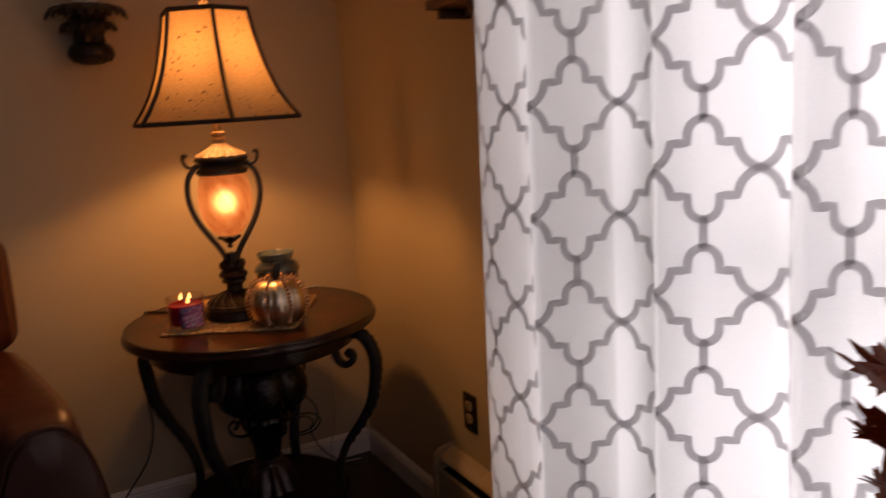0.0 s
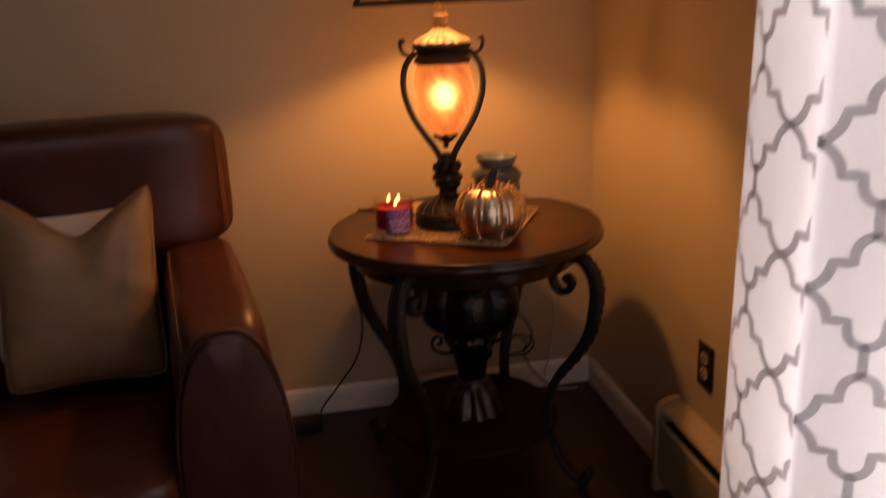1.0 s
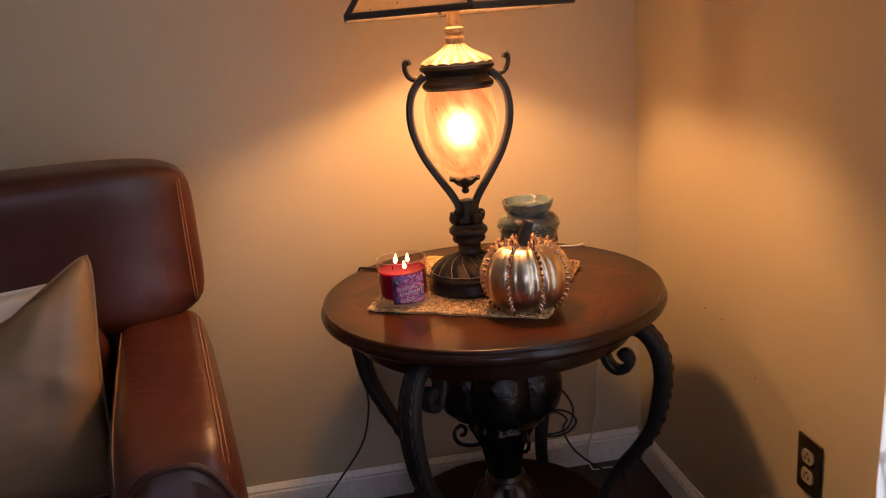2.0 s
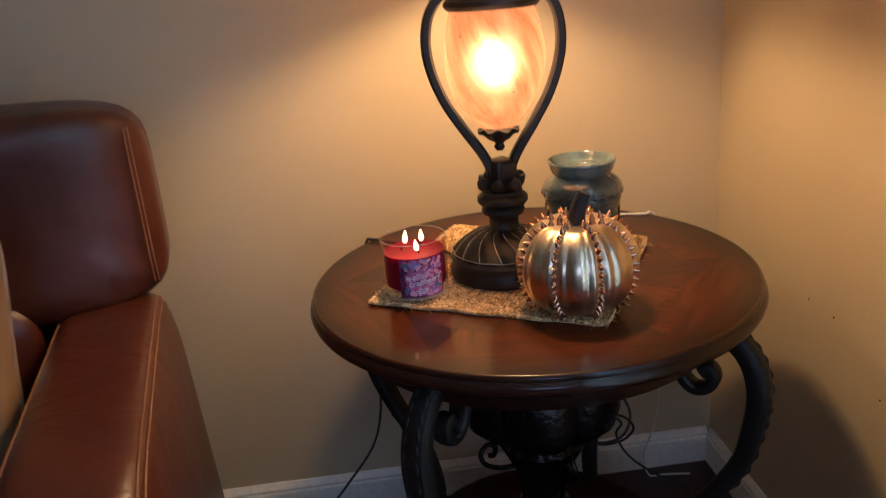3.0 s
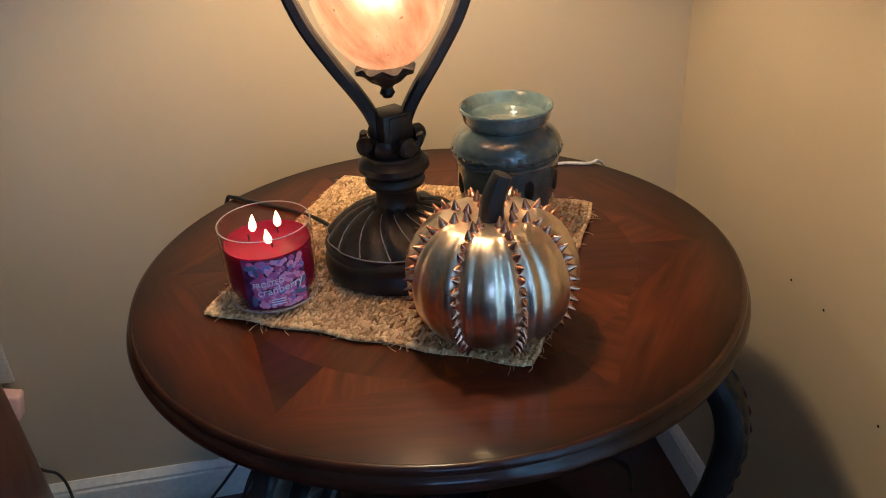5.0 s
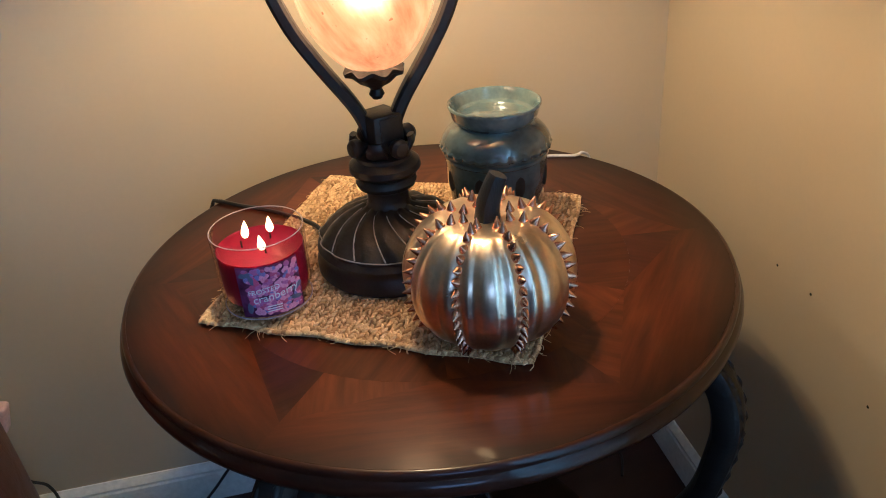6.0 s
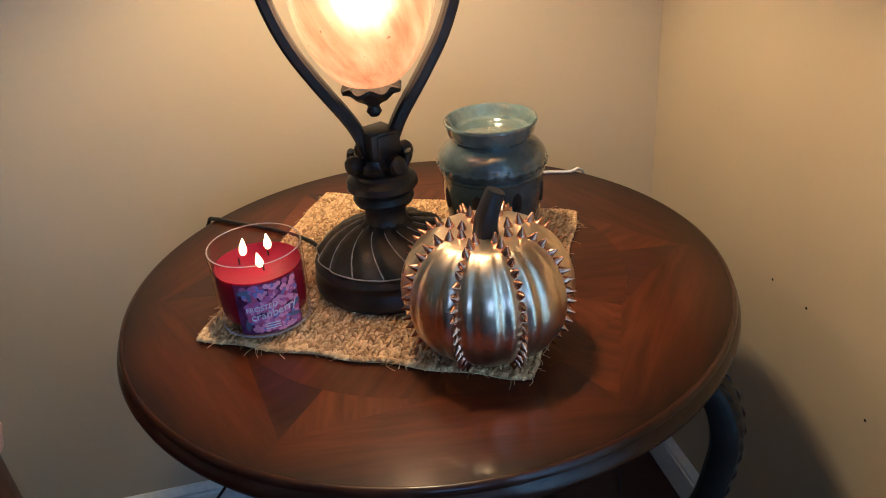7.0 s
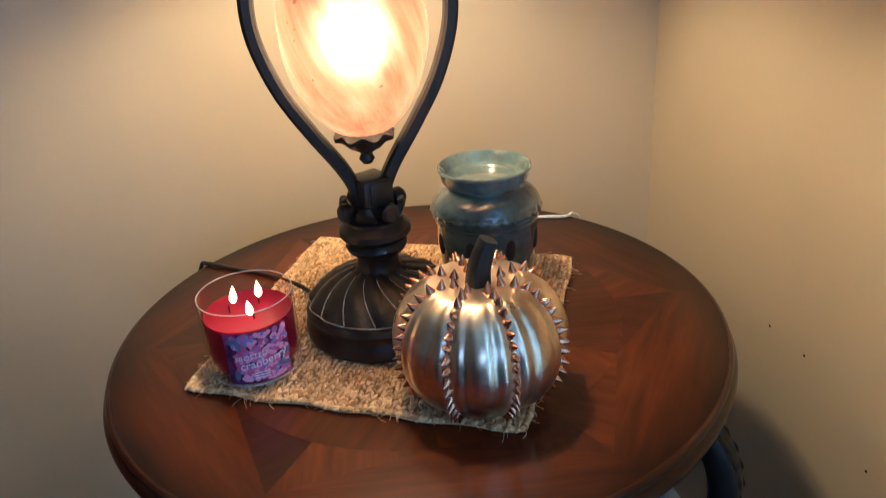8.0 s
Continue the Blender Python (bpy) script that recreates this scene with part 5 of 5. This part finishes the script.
M_LABEL = simple("printed_label_ground", (0.09, 0.018, 0.075), (0.26, 0.07, 0.22), 0.4, 0, 90, 400, 0.05, spread=0.15)
M_BERRY = [simple("printed_berry_" + n, a, b, 0.4, 0, 330, 900, 0.1, spread=0.12) for n, a, b in (("pink", (0.62, 0.14, 0.34), (0.92, 0.50, 0.66)), ("rose", (0.42, 0.04, 0.15), (0.66, 0.16, 0.32)), ("blue", (0.16, 0.13, 0.40), (0.40, 0.36, 0.70)), ("violet", (0.36, 0.05, 0.24), (0.66, 0.24, 0.50)))]
M_PLEAF = simple("printed_leaf_grey", (0.07, 0.075, 0.12), (0.24, 0.27, 0.42), 0.4, 0, 90)
M_LETTER = simple("white_ink", (0.78, 0.76, 0.77), (0.84, 0.82, 0.83), 0.5)
candle()


# ---- the autumn arrangement by the window ----
def leaf_mesh():
    """A cupped maple leaf with five toothed lobes and some thickness."""
    out = []
    for a, r in ((-90, 0.10), (-70, 0.34), (-52, 0.28), (-35, 0.62), (-28, 0.50), (-12, 0.95), (-4, 0.70), (8, 0.80), (18, 0.46), (32, 0.74), (42, 0.98), (50, 0.78), (60, 0.82), (72, 0.50), (80, 0.80), (90, 1.18)):
        out.append((r * math.cos(radians(a)), r * math.sin(radians(a))))
    out += [(-x, y) for x, y in out[-2:0:-1]]
    bm = bmesh.new()
    for s in (0.0, -0.012):
        c = bm.verts.new((0, 0.1, 0.10 + s))
        ring = [bm.verts.new((x, y, 0.22 * (x * x + y * y) * (0.6 - 0.8 * abs(x)) + s)) for x, y in out]
        for i in range(len(ring)):
            bm.faces.new((c, ring[i], ring[(i + 1) % len(ring)]))
    sweep([Vector((0, -0.1, 0)), Vector((0.02, -0.45, -0.05)), Vector((0.06, -0.75, -0.12))], 0.018, n=5, bm=bm)
    return bm


def arrangement():
    t = thing("autumn_arrangement", pose(-0.245, -2.290, 0), "dark pot of maroon autumn leaves beside the curtain", "arrangement")
    part("pot", lathe([(0, 0), (0.085, 0), (0.09, 0.01), (0.10, 0.25), (0.118, 0.52), (0.122, 0.53), (0.112, 0.53), (0.105, 0.50), (0, 0.48)], 40), M_RIM, t)
    rnd = random.Random(21)
    leaf = None
    for k in range(9):
        a = 2 * math.pi * k / 9
        tip = Vector((0.09 * math.cos(a), 0.09 * math.sin(a), 0.78 + 0.22 * rnd.random()))
        br = part("branch", sweep(spline([(0.02 * math.cos(a), 0.02 * math.sin(a), 0.47), (0.05 * math.cos(a), 0.05 * math.sin(a), 0.62), tuple(tip)], 5), lambda f: 0.004 - 0.0025 * f, n=6), M_TWIG, t)
        for j in range(6):
            f = 0.25 + 0.75 * j / 5
            q = Vector((tip.x * f, tip.y * f, 0.5 + (tip.z - 0.5) * f))
            b = a + rnd.uniform(-1.2, 1.2)
            m = Matrix.Translation(q + Vector((math.cos(b), math.sin(b), 0)) * 0.025) @ pose(0, 0, 0, rnd.uniform(20, 75), rnd.uniform(-25, 25), math.degrees(b) - 90) @ Matrix.Scale(rnd.uniform(0.040, 0.056), 4)
            if leaf is None:
                leaf = part("leaf", leaf_mesh(), M_LEAF, t, m=m)
            else:
                share("leaf", leaf, t, m)


arrangement()


# ---- cables and a power brick on the floor ----
brick = thing("power_brick", pose(-0.985, -0.10, 0, 0, 0, 6), "black power adapter lying on the floor by the baseboard", "adapter")
part("body", box(-0.055, -0.026, 0.0, 0.055, 0.026, 0.030, 0.004), M_CORD, brick)
for k in range(5):
    part("ridge", box(-0.040 + 0.018 * k, -0.0265, 0.004, -0.034 + 0.018 * k, 0.0265, 0.0315, 0.001), M_CORD, brick)
cable = thing("loose_cable", pose(-0.34, -0.20, 0.0), "coiled black cable hanging behind the table", "cable")
coil = spline([(-0.02, 0.10, 0.40), (0.035, 0.05, 0.345), (0.062, 0.0, 0.315), (0.068, -0.02, 0.280), (0.045, -0.03, 0.245), (0.0, -0.02, 0.232), (-0.02, -0.01, 0.255), (0.01, 0.0, 0.285), (0.055, -0.015, 0.283), (0.075, -0.02, 0.255), (0.052, -0.01, 0.222), (0.005, 0.0, 0.215), (-0.005, 0.02, 0.24), (0.03, 0.03, 0.265), (0.065, 0.03, 0.24), (0.06, 0.05, 0.20), (0.09, 0.08, 0.13), (0.14, 0.12, 0.06), (0.20, 0.12, 0.012), (0.24, 0.08, 0.004), (0.22, 0.02, 0.004)], 8)
part("wire", sweep(coil, 0.0028, n=7), M_CORD, cable)
